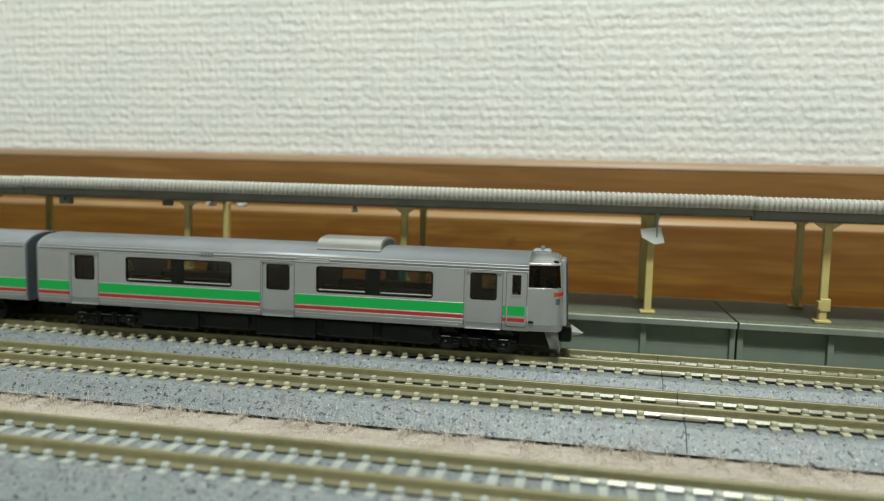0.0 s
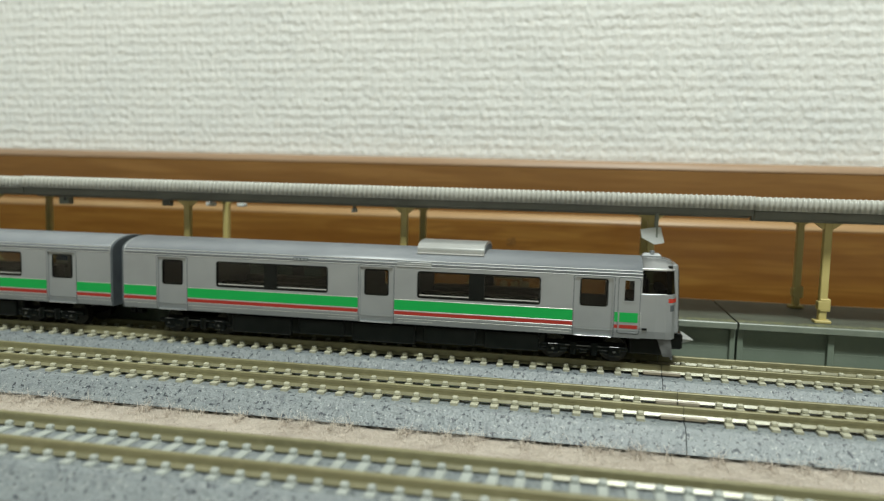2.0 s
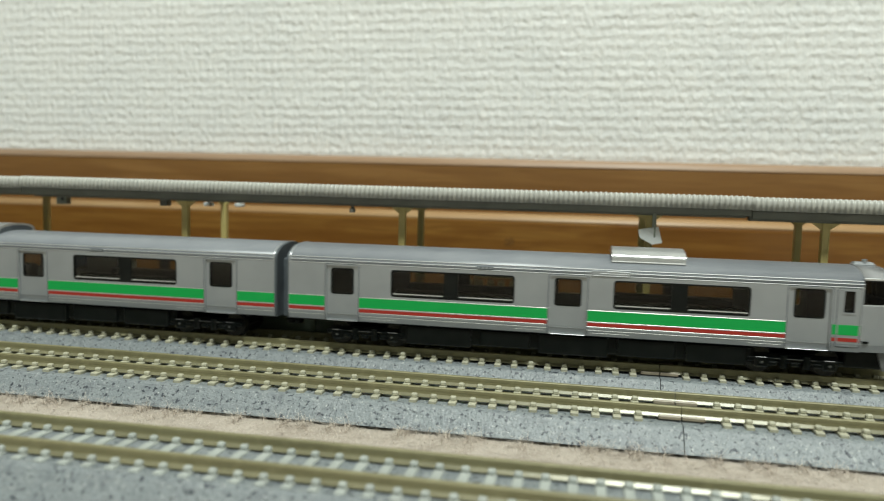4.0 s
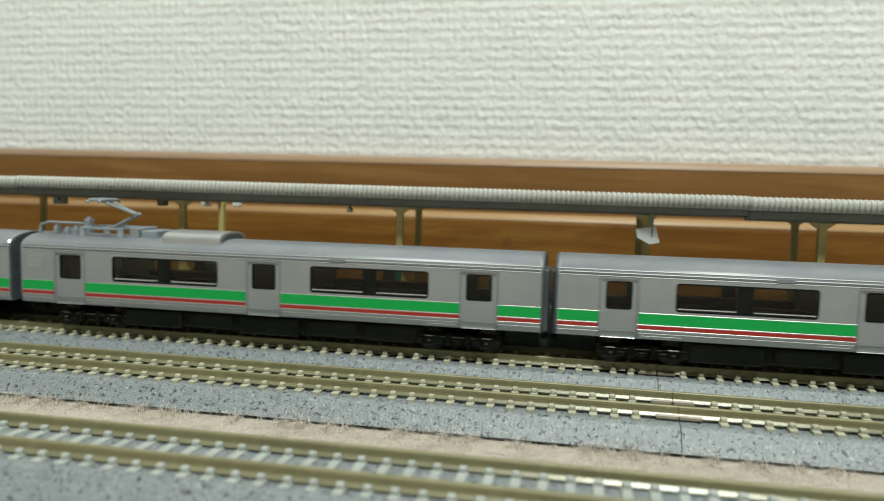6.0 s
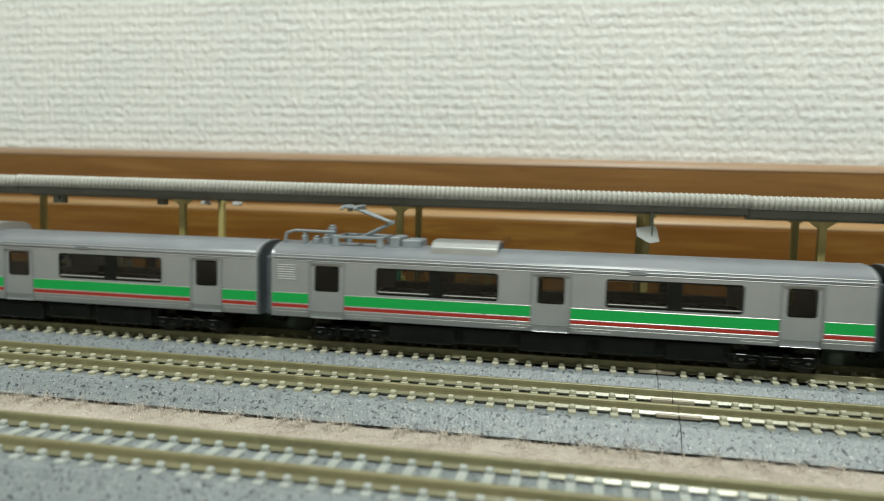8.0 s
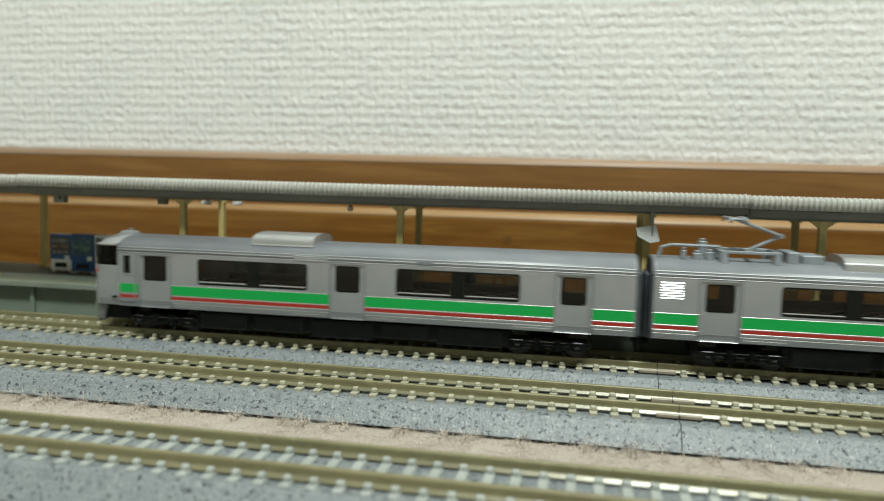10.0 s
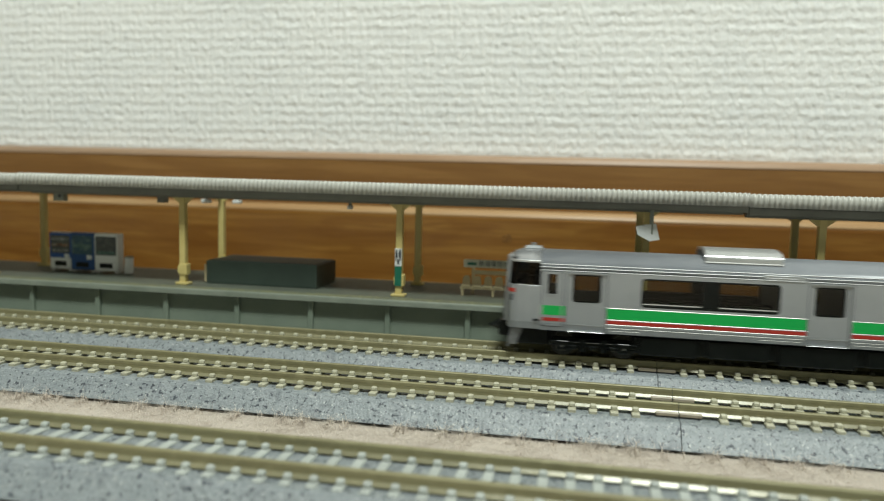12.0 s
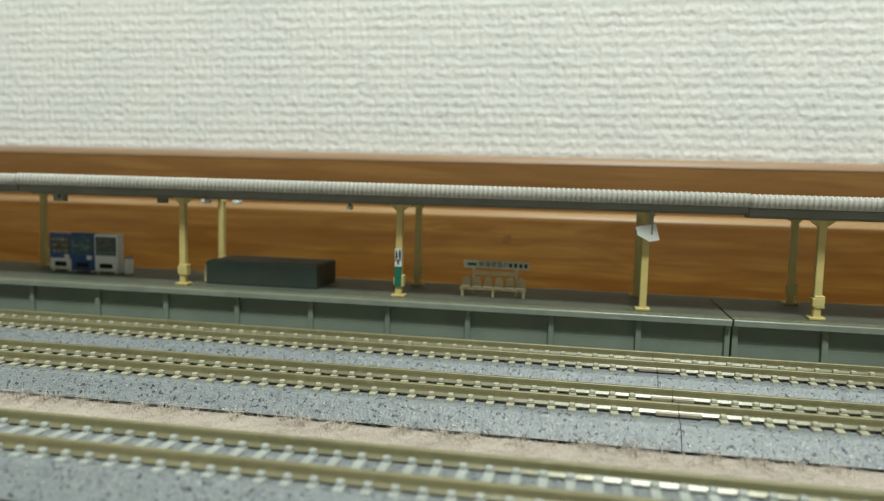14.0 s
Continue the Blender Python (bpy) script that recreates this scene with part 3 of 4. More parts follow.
def small_things():
    vending_machine(-172.4, 8.1, 211.2, 12.7, M_PALE, M_BLUE, M_SHELF, M_PALE, "blue and white model drinks vending machine", (M_CANS, M_DRINKS, M_CANS))
    vending_machine(-164.1, 8.5, 210.6, 12.9, M_NAVY, M_NAVY, M_SHELF_BLUE, M_NAVY, "dark blue model drinks vending machine", (M_SHELF_BLUE, M_TEAL, M_SHELF_BLUE))
    vending_machine(-155.4, 8.4, 210.6, 12.9, M_PALE, M_PALE, M_SHELF, M_PALE, "white model drinks vending machine", (M_TEAL, M_SHELF, M_SHELF))
    bm = bmesh.new()
    cyl(bm, (-144.6, 213, ZP + 0.02), (-144.6, 213, ZP + 5.2), 1.5, 16, 1.4)
    b = thing("litter_bin", (-144.6, 213, ZP), "small grey litter bin beside the vending machines", "bin")
    part("bin_body", bm, M_PALE, b)
    part("bin_lid", cyl(bmesh.new(), (-144.6, 213, ZP + 5.2), (-144.6, 213, ZP + 5.7), 1.55, 16, 1.2), M_EDGE, b)
    s = thing("stairwell_box", (-93, 210, ZP), "plain charcoal plastic box covering the platform stairs", "box")
    part("shell", box(-111.2, -75.9, 202.0, 219.0, ZP + 0.02, ZP + 7.0, 0.25, 2), M_BOX, s)
    part("cover", box(-110.6, -76.5, 202.6, 218.4, ZP + 6.9, ZP + 7.2, 0.1), M_BOX, s)
    n = thing("notice_stand", (-112.3, 205, ZP), "small beige notice stand on the platform", "stand")
    part("stand", box(-113.2, -111.5, 204.4, 205.6, ZP + 0.02, ZP + 5.4, 0.15), M_BENCH, n)
    bench()
    # stickers round one front post
    st = thing("post_sticker", (-49.8, 196, ZP), "green and white sign wrapped round a cream post", "sign")
    y = 196.7
    part("green_field", box(-50.8, -48.8, y - 0.35, y - 0.01, ZP + 3.0, ZP + 8.6, 0.03), M_GREENLABEL, st)
    part("white_field", box(-50.77, -48.83, y - 0.33, y - 0.01, ZP + 8.65, ZP + 13.6, 0.03), M_PAPER, st)
    bm = bmesh.new()
    for x, z, w, h in ((-50.3, 10.9, 0.6, 1.8), (-50.3, 12.8, 0.4, 0.45), (-49.35, 10.9, 0.7, 2.0), (-49.35, 13.0, 0.45, 0.45), (-49.8, 9.2, 0.6, 1.1), (-49.8, 10.4, 1.8, 0.2)):
        bx(bm, x - w / 2, x + w / 2, y - 0.42, y - 0.32, ZP + z, ZP + z + h)
    part("pictogram", bm, M_INK, st)
    # things hung under the roof
    tag = thing("hanging_tag", (17.5, 194.5, ZR + 37.2), "folded white paper tag hung from the canopy", "tag")
    pts = [(-3.1, 1.5), (-0.6, 2.0), (2.0, 2.3), (3.1, -1.8), (0.6, -2.3), (-2.6, -0.6)]
    bm = loft(bmesh.new(), [[(16.9 + a, yy + a * 0.12, ZR + 28.6 + b) for a, b in pts] for yy in (194.2, 194.6)])
    part("paper", bm, M_PAPER, tag)
    part("hanger", box(17.3, 18.3, 194.3, 195.2, ZR + 28.0, ZR + 37.3, 0.15), M_EDGE, tag)
    for x, y, w, h, low, m, label in ((-158.6, 199.5, 3.6, 2.9, 31.5, M_EDGE, "small greenish loudspeaker hung under the canopy"), (-126.0, 203.0, 2.6, 2.0, 31.8, M_FRAME, "small dark lamp hung under the canopy"),
                                      (-117.6, 214.0, 2.6, 1.2, 31.7, M_PAPER, "small white lamp hung under the canopy"), (-107.0, 214.0, 2.4, 1.1, 31.8, M_PAPER, "small white lamp hung under the canopy"),
                                      (-66.5, 204.0, 1.2, 1.2, 31.6, M_PAPER, "small white lamp hung under the canopy")):
        f = thing("loudspeaker" if "loudspeaker" in label else "hanging_lamp", (x, y, ZR + 37.2), label, "speaker" if "loudspeaker" in label else "lamp", "fittings under the canopy")
        part("housing", box(x - w / 2, x + w / 2, y - 1.2, y + 1.2, ZR + low, ZR + low + h, 0.2), m, f)
        part("stem", box(x - 0.4, x + 0.4, y - 0.4, y + 0.4, ZR + low + h - 0.1, ZR + 37.67), M_FRAME, f)
        if "loudspeaker" in label:
            part("cone", cyl(bmesh.new(), (x + 0.6, y - 1.32, ZR + low + 1.6), (x + 0.6, y - 1.1, ZR + low + 1.6), 0.55, 12), M_INK, f, "dark round speaker opening")


# ---- the train ----
HALF = 9.35


def stripe(c, name, x0, x1, z0, z1, s, mat, ridge=0.0):
    """A painted band, or with ridge a moulded bead of that depth."""
    if ridge:
        bm = prism(bmesh.new(), [(s * (HALF - 0.02), z0), (s * (HALF - 0.02 + (z1 - z0) * ridge), (z0 + z1) / 2), (s * (HALF - 0.02), z1)], x0, x1)
    else:
        bm = box(x0, x1, min(s * (HALF - 0.05), s * (HALF + 0.05)), max(s * (HALF - 0.05), s * (HALF + 0.05)), z0, z1)
    part(name, bm, mat, c)


def glazed(c, x0, x1, z0, z1, s, pillar=None):
    w = part("window_frame", hoop(bmesh.new(), x0 - 0.3, x1 + 0.3, z0 - 0.3, z1 + 0.3, s * (HALF - 0.5), s * (HALF + 0.03), 0.38, 0.75), M_BLACK, c, "black rubber window surround")
    spans = [(x0, x1)] if not pillar else [(x0, pillar[0]), (pillar[1], x1)]
    for a, b in spans:
        ob = part("pane", box(a, b, min(s * 8.95, s * 9.08), max(s * 8.95, s * 9.08), z0, z1), M_GLASS, w, "smoked window pane")
        if pillar:
            part("sash_rail", box(a + 0.3, b - 0.1, min(s * 9.0, s * 9.28), max(s * 9.0, s * 9.28), z0 + 0.3, z0 + 0.55), M_SHINE, w)
    if pillar:
        part("pillar", box(*pillar, min(s * 8.8, s * 9.25), max(s * 8.8, s * 9.25), z0, z1), M_BLACK, w)


def car_doors(c, s, doors, z1=20.1):
    for x0, x1, wz0, wz1 in doors:
        inset = 1.25
        bm = plate_with_holes(bmesh.new(), x0, x1, 6.45, z1, s * 8.65, s * 9.0, [(x0 + inset, x1 - inset, wz0, wz1)])
        d = part("door", bm, M_SILVER, c, "flat silver passenger door")
        part("door_frame", hoop(bmesh.new(), x0 - 0.3, x1 + 0.3, 6.4, z1 + 0.3, s * 8.8, s * (HALF + 0.09), 0.32, 0.45), M_SILVER, d)
        part("window_frame", hoop(bmesh.new(), x0 + inset - 0.25, x1 - inset + 0.25, wz0 - 0.25, wz1 + 0.25, s * 8.7, s * 9.06, 0.3, 0.65), M_BLACK, d)
        part("pane", box(x0 + inset, x1 - inset, min(s * 8.75, s * 8.85), max(s * 8.75, s * 8.85), wz0, wz1), M_GLASS, d)
        # Dark hoop stands in for the dark gap round the door.
        part("door_seal", hoop(bmesh.new(), x0 - 0.46, x1 + 0.46, 6.4, z1 + 0.46, s * 8.8, s * (HALF + 0.03), 0.16, 0.5), M_BELLOWS, d)
        part("threshold", box(x0, x1, min(s * 9.0, s * 9.5), max(s * 9.0, s * 9.5), 6.40, 6.56, 0.04), M_LINE, d)
        part("kick_line", box(x0, x1, min(s * 8.95, s * 9.06), max(s * 8.95, s * 9.06), 8.0, 8.15), M_SHINE, d)


ROOF = [(9.35, 20.6), (9.3, 21.3), (9.05, 22.05), (8.5, 22.7), (7.5, 23.35), (6.0, 23.95), (4.0, 24.4), (2.0, 24.62), (0, 24.7)]


def roof_ring(x, k=1.0, drop=0.0):
    pts = [(y * k, z - drop) for y, z in ROOF]
    pts += [(-y, z) for y, z in reversed(pts[:-1])]
    inner = [(-8.7 * k, 20.6 - drop), (-6, 23.0 - drop), (6, 23.0 - drop), (8.7 * k, 20.6 - drop)]
    return [(x, y, z) for y, z in pts + inner]


def roof_box(c, x0, x1):
    arc = [(7.2 * math.cos(radians(a)), 24.0 + 2.7 * math.sin(radians(a)) ** 0.6) for a in range(0, 181, 6)]
    arc = [(7.2, 23.1), *arc, (-7.2, 23.1)]
    r = part("air_conditioner", prism(bmesh.new(), arc, x0, x1), M_ROOFBOX, c, "silver air conditioning unit on the roof")
    part("end_grille", prism(bmesh.new(), [(y * 0.82, 23.3 + (z - 23.3) * 0.82) for y, z in arc], x1 - 0.1, x1 + 0.15), M_BELLOWS, r)
    part("skirt_line", box(x0 + 0.1, x1 - 0.1, -7.35, 7.35, 23.0, 23.6, 0.1), M_ROOF, r)
    # Flange added in bright silver for the highlight on the lower edge.
    part("flange", box(x0 - 0.1, x1 + 0.05, -7.45, 7.45, 23.6, 23.95, 0.12), M_SHINE, r, "lower flange, bright in place of an edge highlight")


def bogie(c, xc):
    b = part("bogie", box(xc - 9.5, xc + 9.5, -5.6, 5.6, 2.4, 4.6, 0.3), M_BLACK, c, "black plastic bogie")
    for s in (-1, 1):
        bm = bmesh.new()
        bx(bm, xc - 10, xc + 10, s * 7.5 - 0.5, s * 7.5 + 0.5, 2.9, 4.0, 0.25)
        for dx in (-7, 7):
            bx(bm, xc + dx - 1.5, xc + dx + 1.5, s * 7.8 - 0.7, s * 7.8 + 0.7, 1.7, 4.0, 0.35)
        for dx in (-2.4, 2.4):
            cyl(bm, (xc + dx, s * 7.9, 1.8), (xc + dx, s * 7.9, 4.6), 0.9, 10)
        for dx in (-4.6, 0.0, 4.6):
            bx(bm, xc + dx - 1.0, xc + dx + 1.0, s * 8.1 - 0.35, s * 8.1 + 0.35, 2.2, 3.2, 0.25)
        part("side_frame", bm, M_BOGIE, b)
        # Pale metal bits stand in for glints on the black bogie.
        bm = bmesh.new()
        for dx in (-7, 7):
            cyl(bm, (xc + dx, s * 8.4, 2.9), (xc + dx, s * 8.7, 2.9), 0.3, 8)
            bx(bm, xc + dx - 1.1, xc + dx + 1.1, s * 8.4 - 0.2, s * 8.4 + 0.2, 3.9, 4.12, 0.08)
        bx(bm, xc - 4.2, xc + 4.2, s * 8.15 - 0.12, s * 8.15 + 0.12, 3.78, 3.92)
        part("axle_box", bm, M_GLINT, b, "small metal bits standing in for bogie glints")
    for dx in (-7, 7):
        bm = bmesh.new()
        for s in (-1, 1):
            cyl(bm, (0, s * 4.1, 0), (0, s * 5.4, 0), 2.85, 24)
            cyl(bm, (0, s * 3.7, 0), (0, s * 4.1, 0), 3.2, 24)
            for a in range(3):
                m = Matrix.Rotation(radians(120 * a), 3, "Y")
                cyl(bm, m @ Vector((1.6, s * 5.35, 0)), m @ Vector((1.6, s * 5.5, 0)), 0.45, 8)
        cyl(bm, (0, -5, 0), (0, 5, 0), 0.6, 10)
        w = part("wheelset", bm, M_WHEEL, b, "darkened metal wheelset")
        w.location = Vector((xc + dx, 0, 2.85)) * MM


def tuck_in(me, z0=8.3, z1=5.9, rate=0.22):
    """The body side leans inwards below z0."""
    if not any(abs(v.co.y) > 8.4 * MM and z1 * MM < v.co.z < z0 * MM for v in me.vertices):
        return
    bm = bmesh.new()
    bm.from_mesh(me)
    bmesh.ops.bisect_plane(bm, geom=bm.verts[:] + bm.edges[:] + bm.faces[:], plane_co=(0, 0, z0 * MM), plane_no=(0, 0, 1))
    for v in bm.verts:
        if abs(v.co.y) > 8.4 * MM and z1 * MM < v.co.z < z0 * MM:
            v.co.y -= math.copysign(rate * (z0 * MM - v.co.z), v.co.y)
    bm.to_mesh(me)
    bm.free()


def railcar(label, doors, windows, length, cab):
    """Local millimetres: x from the rear end, y from the middle, z from the rail tops. The origin is the car's middle on the rails."""
    c = thing("railcar", (0, 0, 0), label, "model train", "cars of the train")
    end = 130.8 if cab else length
    for s in (-1, 1):
        holes = [(d[0], d[1], 6.5, 20.1) for d in doors] + [(w[0], w[1], 13.4, 19.35) for w in windows]
        if cab:
            holes.append((126.9, 129.2, 15.0, 19.85))
        bm = plate_with_holes(bmesh.new(), 0.0, end, 6.5, 20.62, s * 8.75, s * HALF, holes)
        part("side_wall", bm, M_SILVER, c, "silver painted side wall")
        for w in windows:
            glazed(c, w[0], w[1], 13.4, 19.35, s, (w[2], w[3]))
        car_doors(c, s, doors)
        edges = [0.15] + [e for d in doors for e in (d[0] - 0.5, d[1] + 0.5)] + [end]
        for x0, x1 in zip(edges[::2], edges[1::2]):
            if cab and x0 > 110:
                stripe(c, "green_stripe", x0, x1 - 0.2, 10.2, 12.4, s, M_GREEN)
                stripe(c, "red_stripe", x0, x1 - 0.2, 8.75, 9.55, s, M_RED)
                continue
            stripe(c, "green_stripe", x0, x1, 9.98, 12.38, s, M_GREEN)
            stripe(c, "white_line", x0, x1, 12.41, 12.57, s, M_THREAD, 0.39)
            stripe(c, "white_line", x0, x1, 9.74, 9.90, s, M_THREAD, 0.39)
            stripe(c, "red_stripe", x0, x1, 8.82, 9.62, s, M_RED)
            stripe(c, "white_line", x0, x1, 8.60, 8.76, s, M_THREAD, 0.39)
            stripe(c, "bead", x0, x1, 7.76, 7.91, s, M_THREAD, 0.39)
            if x1 - x0 > 30:
                stripe(c, "bead", x1 - 7.6, x1 - 0.8, 7.12, 7.25, s, M_THREAD, 0.39)
                stripe(c, "bead", x0 + 0.8, x0 + 9.5, 7.12, 7.25, s, M_THREAD, 0.39)
        for z in (20.45, 21.15, 21.8):
            k = HALF if z < 21 else 9.3 if z < 21.5 else 9.12
            part("gutter", prism(bmesh.new(), [(s * (k - 0.03), z + 0.04), (s * (k + 0.10), z + 0.16), (s * (k - 0.03), z + 0.28), (s * (k - 0.3), z + 0.16)], 0.1, end), M_LINE, c)
        if cab:
            w = part("crew_door", hoop(bmesh.new(), 125.7, 130.4, 7.6, 20.3, s * 9.1, s * (HALF + 0.1), 0.3, 0.5), M_SILVER, c, "narrow crew door")
            part("window_frame", hoop(bmesh.new(), 126.65, 129.45, 14.75, 20.1, s * 9.0, s * (HALF + 0.14), 0.34, 0.4), M_SILVER, w)
            part("pane", box(126.9, 129.2, min(s * 8.95, s * 9.1), max(s * 8.95, s * 9.1), 15.0, 19.85), M_GLASS, w)
            part("door_seal", hoop(bmesh.new(), 125.55, 130.55, 7.45, 20.45, s * 9.1, s * (HALF + 0.03), 0.15, 0.6), M_BELLOWS, w)
            part("handrail", box(130.5, 130.75, min(s * 9.3, s * 9.65), max(s * 9.3, s * 9.65), 9, 12.5, 0.05), M_SHINE, w)
        vent = 47 if cab else 86.2
        part("roof_vent", box(vent, vent + 4, min(s * 8.2, s * 9.5), max(s * 8.2, s * 9.5), 20.75, 21.5, 0.1), M_BELLOWS, c, "dark vent in the gutter")
        for k in range(4):
            part("vent_slat", box(vent + 0.25 + k * 0.95, vent + 0.8 + k * 0.95, min(s * 9.4, s * 9.56), max(s * 9.4, s * 9.56), 20.9, 21.35), M_SILVER, c)
        if cab:
            plate = part("gutter_plate", box(73.6, 82.2, min(s * 9.0, s * 9.5), max(s * 9.0, s * 9.5), 20.35, 21.75, 0.08), M_SILVER, c, "small silver plate over the gutter")
            for z in (20.5, 21.0, 21.5):
                part("ridge", prism(bmesh.new(), [(s * 9.48, z), (s * 9.6, z + 0.1), (s * 9.48, z + 0.2)], 74.0 + (z - 20.5) * 3, 81.8), M_LINE, plate)
    body = loft(bmesh.new(), [roof_ring(0.0, 0.97, 0.25), roof_ring(0.5), roof_ring(end - (0 if cab else 0.5)), *([] if cab else [roof_ring(end, 0.97, 0.25)])])
    part("roof", body, M_ROOF, c, "matt grey roof", smooth=True)
    # Thin hoops added in paler silver for the highlight on the roof ends.
    for x0, x1 in ((0.0, 0.45),) + (() if cab else ((end - 0.45, end),)):
        part("roof_rim", loft(bmesh.new(), [roof_ring(x0, 1.0, 0.02), roof_ring((x0 + x1) / 2, 1.008, -0.1), roof_ring(x1, 1.004, -0.05)]), M_ROOFRIM, c, "roof-end rim, paler to carry its highlight")
    part("floor_pan", box(0.3, end, -8.9, 8.9, 6.2, 6.9, 0.1), M_BLACK, c)
    part("underframe", box(28, length - 28, -7.6, 7.6, 2.0, 6.3, 0.5), M_BLACK, c, "black underfloor equipment")
    for x0, x1, z in ((30, 46, 1.6), (48, 60, 2.2), (62, 78, 1.4), (80, 93, 2.0), (95, 108, 1.8)):
        part("equipment_box", box(x0, x1, -8.3, 8.3, z, 6.1, 0.3), M_BLACK, c)
    for xc in (19.5, length - 19.5):
        bogie(c, xc)
    # dark seats and partitions that show through the glazing
    for x0, x1, *_ in windows:
        for s in (-1, 1):
            part("seat_row", box(x0 + 0.5, x1 - 0.5, min(s * 5.2, s * 8.4), max(s * 5.2, s * 8.4), 6.9, 14.6, 0.4), M_DARK, c, "dark moulded seats")
    part("interior_lining", box(0.6, end - 0.6, -8.6, 8.6, 20.7, 21.2), M_DARK, c)
    shroud = [(y * 0.985, z - 0.1) for y, z in ROOF]
    shroud = [(9.2, 6.4), *shroud, *[(-y, z) for y, z in reversed(shroud[:-1])], (-9.2, 6.4)]
    for x0, x1 in ((-0.55, 0.25),) + (((124.6, 125.2),) if cab else ((length - 0.25, length + 0.55),)):
        k = 0.94 if x1 > 100 and cab else 1.0
        part("end_wall", prism(bmesh.new(), [(y * k, 6.4 + (z - 6.4) * k) for y, z in shroud], x0, x1), M_BELLOWS, c, "dark grey end wall")
    for x0, x1 in ((-1.65, 0.1),) + (() if cab else ((length - 0.1, length + 1.65),)):
        g = part("gangway", box(x0, x1, -4.6, 4.6, 5.8, 20.8, 0.3), M_BELLOWS, c, "dark rubber gangway bellows")
        part("coupler", box(x0 if x0 < 0 else x1 - 1.6, x0 + 1.6 if x0 < 0 else x1, -1.2, 1.2, 3.4, 4.6, 0.2), M_BLACK, g)
    if cab:
        cab_end(c, length)
        roof_box(c, 78.0, 94.3)
    for ob in (c, *c.children_recursive):
        if ob.name.startswith("wheelset"):
            ob.location.x -= length / 2 * MM
        elif ob.type == "MESH":
            if ob.parent is c or ob.parent.name.startswith(("door", "crew_door")):
                tuck_in(ob.data)
            ob.data.transform(Matrix.Translation((-length / 2 * MM, 0, 0)))
    return c


def cab_end(c, length):
    """The rounded driving end: silver nose, dark wrap-round windscreen, lamps, coupler and snow plough."""
    def ring(x, half, z0, z1, r=1.2):
        pts = rrect(-half, half, z0, z1, r, 4)
        return [(x, y, z) for y, z in pts]

    def stations(z0, z1, grow=0.0):
        return [ring(x, h + grow, z0, z1, 0.15) for x, h in ((130.8, 9.35), (134.0, 9.32), (136.3, 9.05), (137.6, 8.5), (138.4, 7.2), (138.7, 5.0))]
    part("nose_lower", loft(bmesh.new(), stations(6.6, 16.9)), M_SILVER, c, "silver painted cab front", smooth=False)
    part("windscreen", loft(bmesh.new(), stations(16.95, 22.3, -0.05)), M_GLASS_WIN, c, "black wrap-round windscreen")
    cap = []
    for x, k, d in ((130.8, 1.0, 0), (134.5, 0.997, 0.05), (136.8, 0.965, 0.2), (138.2, 0.88, 0.55), (138.8, 0.72, 1.1)):
        cap.append([(x, y * k, max(z - d, 22.25) if z > 22 else 22.25) for y, z in [(9.3, 22.2), (9.2, 22.6), (8.5, 23.0), (7.5, 23.5), (6, 24.05), (3, 24.6), (0, 24.85), (-3, 24.6), (-6, 24.05), (-7.5, 23.5), (-8.5, 23.0), (-9.2, 22.6), (-9.3, 22.2)]])
    part("brow", loft(bmesh.new(), cap), M_BROW, c, "silver brow over the windscreen", smooth=True)
    # This pale lip stands for the highlight along the brow's lower edge.
    part("brow_lip", loft(bmesh.new(), stations(22.2, 22.75, 0.05)), M_LINE, c, "lower edge of the brow, its highlight in a pale colour")
    for s in (-1, 1):
        for name, mat, first, z0, z1, label in (("marker_lamp", M_TAIL, 135.2, 15.05, 15.95, "long red tail lamp round the corner"), ("head_lamp", M_BELLOWS, 137.25, 13.1, 14.5, "dark headlamp lens")):
            wrap = [(136.7, 8.93), (137.1, 8.77), (137.62, 8.54), (138.44, 7.22), (138.72, 5.3)] if first < 136 else [(137.2, 8.74), (137.62, 8.53), (138.1, 7.76)]
            face = [(x, s * y) for x, y in wrap] + [(x - 0.3, s * (y - 0.5)) for x, y in reversed(wrap)]
            part(name, loft(bmesh.new(), [[(x, y, z) for x, y in face] for z in (z0, z1)]), mat, c, label)
        part("pillar", box(138.2, 138.72, min(s * 6.3, s * 6.8), max(s * 6.3, s * 6.8), 16.9, 22.6, 0.12), M_SILVER, c)
        part("roof_lamp", cyl(bmesh.new(), (136.9, s * 6.9, 22.85), (137.9, s * 7.75, 22.95), 0.42, 16), M_BLACK, c, "dark round roof lamp in the brow")
        part("window_sill", box(130.95, 136.2, min(s * 8.9, s * 9.24), max(s * 8.9, s * 9.24), 16.84, 17.02, 0.05), M_LINE, c)
        part("step", box(131.0, 132.2, min(s * 9.3, s * 9.7), max(s * 9.3, s * 9.7), 8.6, 9.1, 0.05), M_BLACK, c)
        bm = loft(bmesh.new(), [[(x + lean * (6.6 - z) * 0.34, s * y, z) for y, z in ((8.2, 6.6), (7.4, 6.6), (6.6, 2.3), (7.2, 2.3))] for x, lean in ((134.7, 1.0), (137.5, 0.35))])
        part("snow_plough", bm, M_PLOUGH, c, "grey snow plough plate")
    bm = loft(bmesh.new(), [[(x + dz * 0.15, y, 6.6 - dz) for dz, y in ((0, -7.5), (0, 7.5), (5.0, 7.0), (5.0, -7.0))] for x in (137.2, 137.7)])
    part("plough_front", bm, M_PLOUGH, c, "grey front plough plate")
    g = part("gangway_surround", box(138.2, 139.75, -3.7, 3.7, 7.2, 23.3, 0.35, 2), M_SILVER, c, "silver gangway surround")
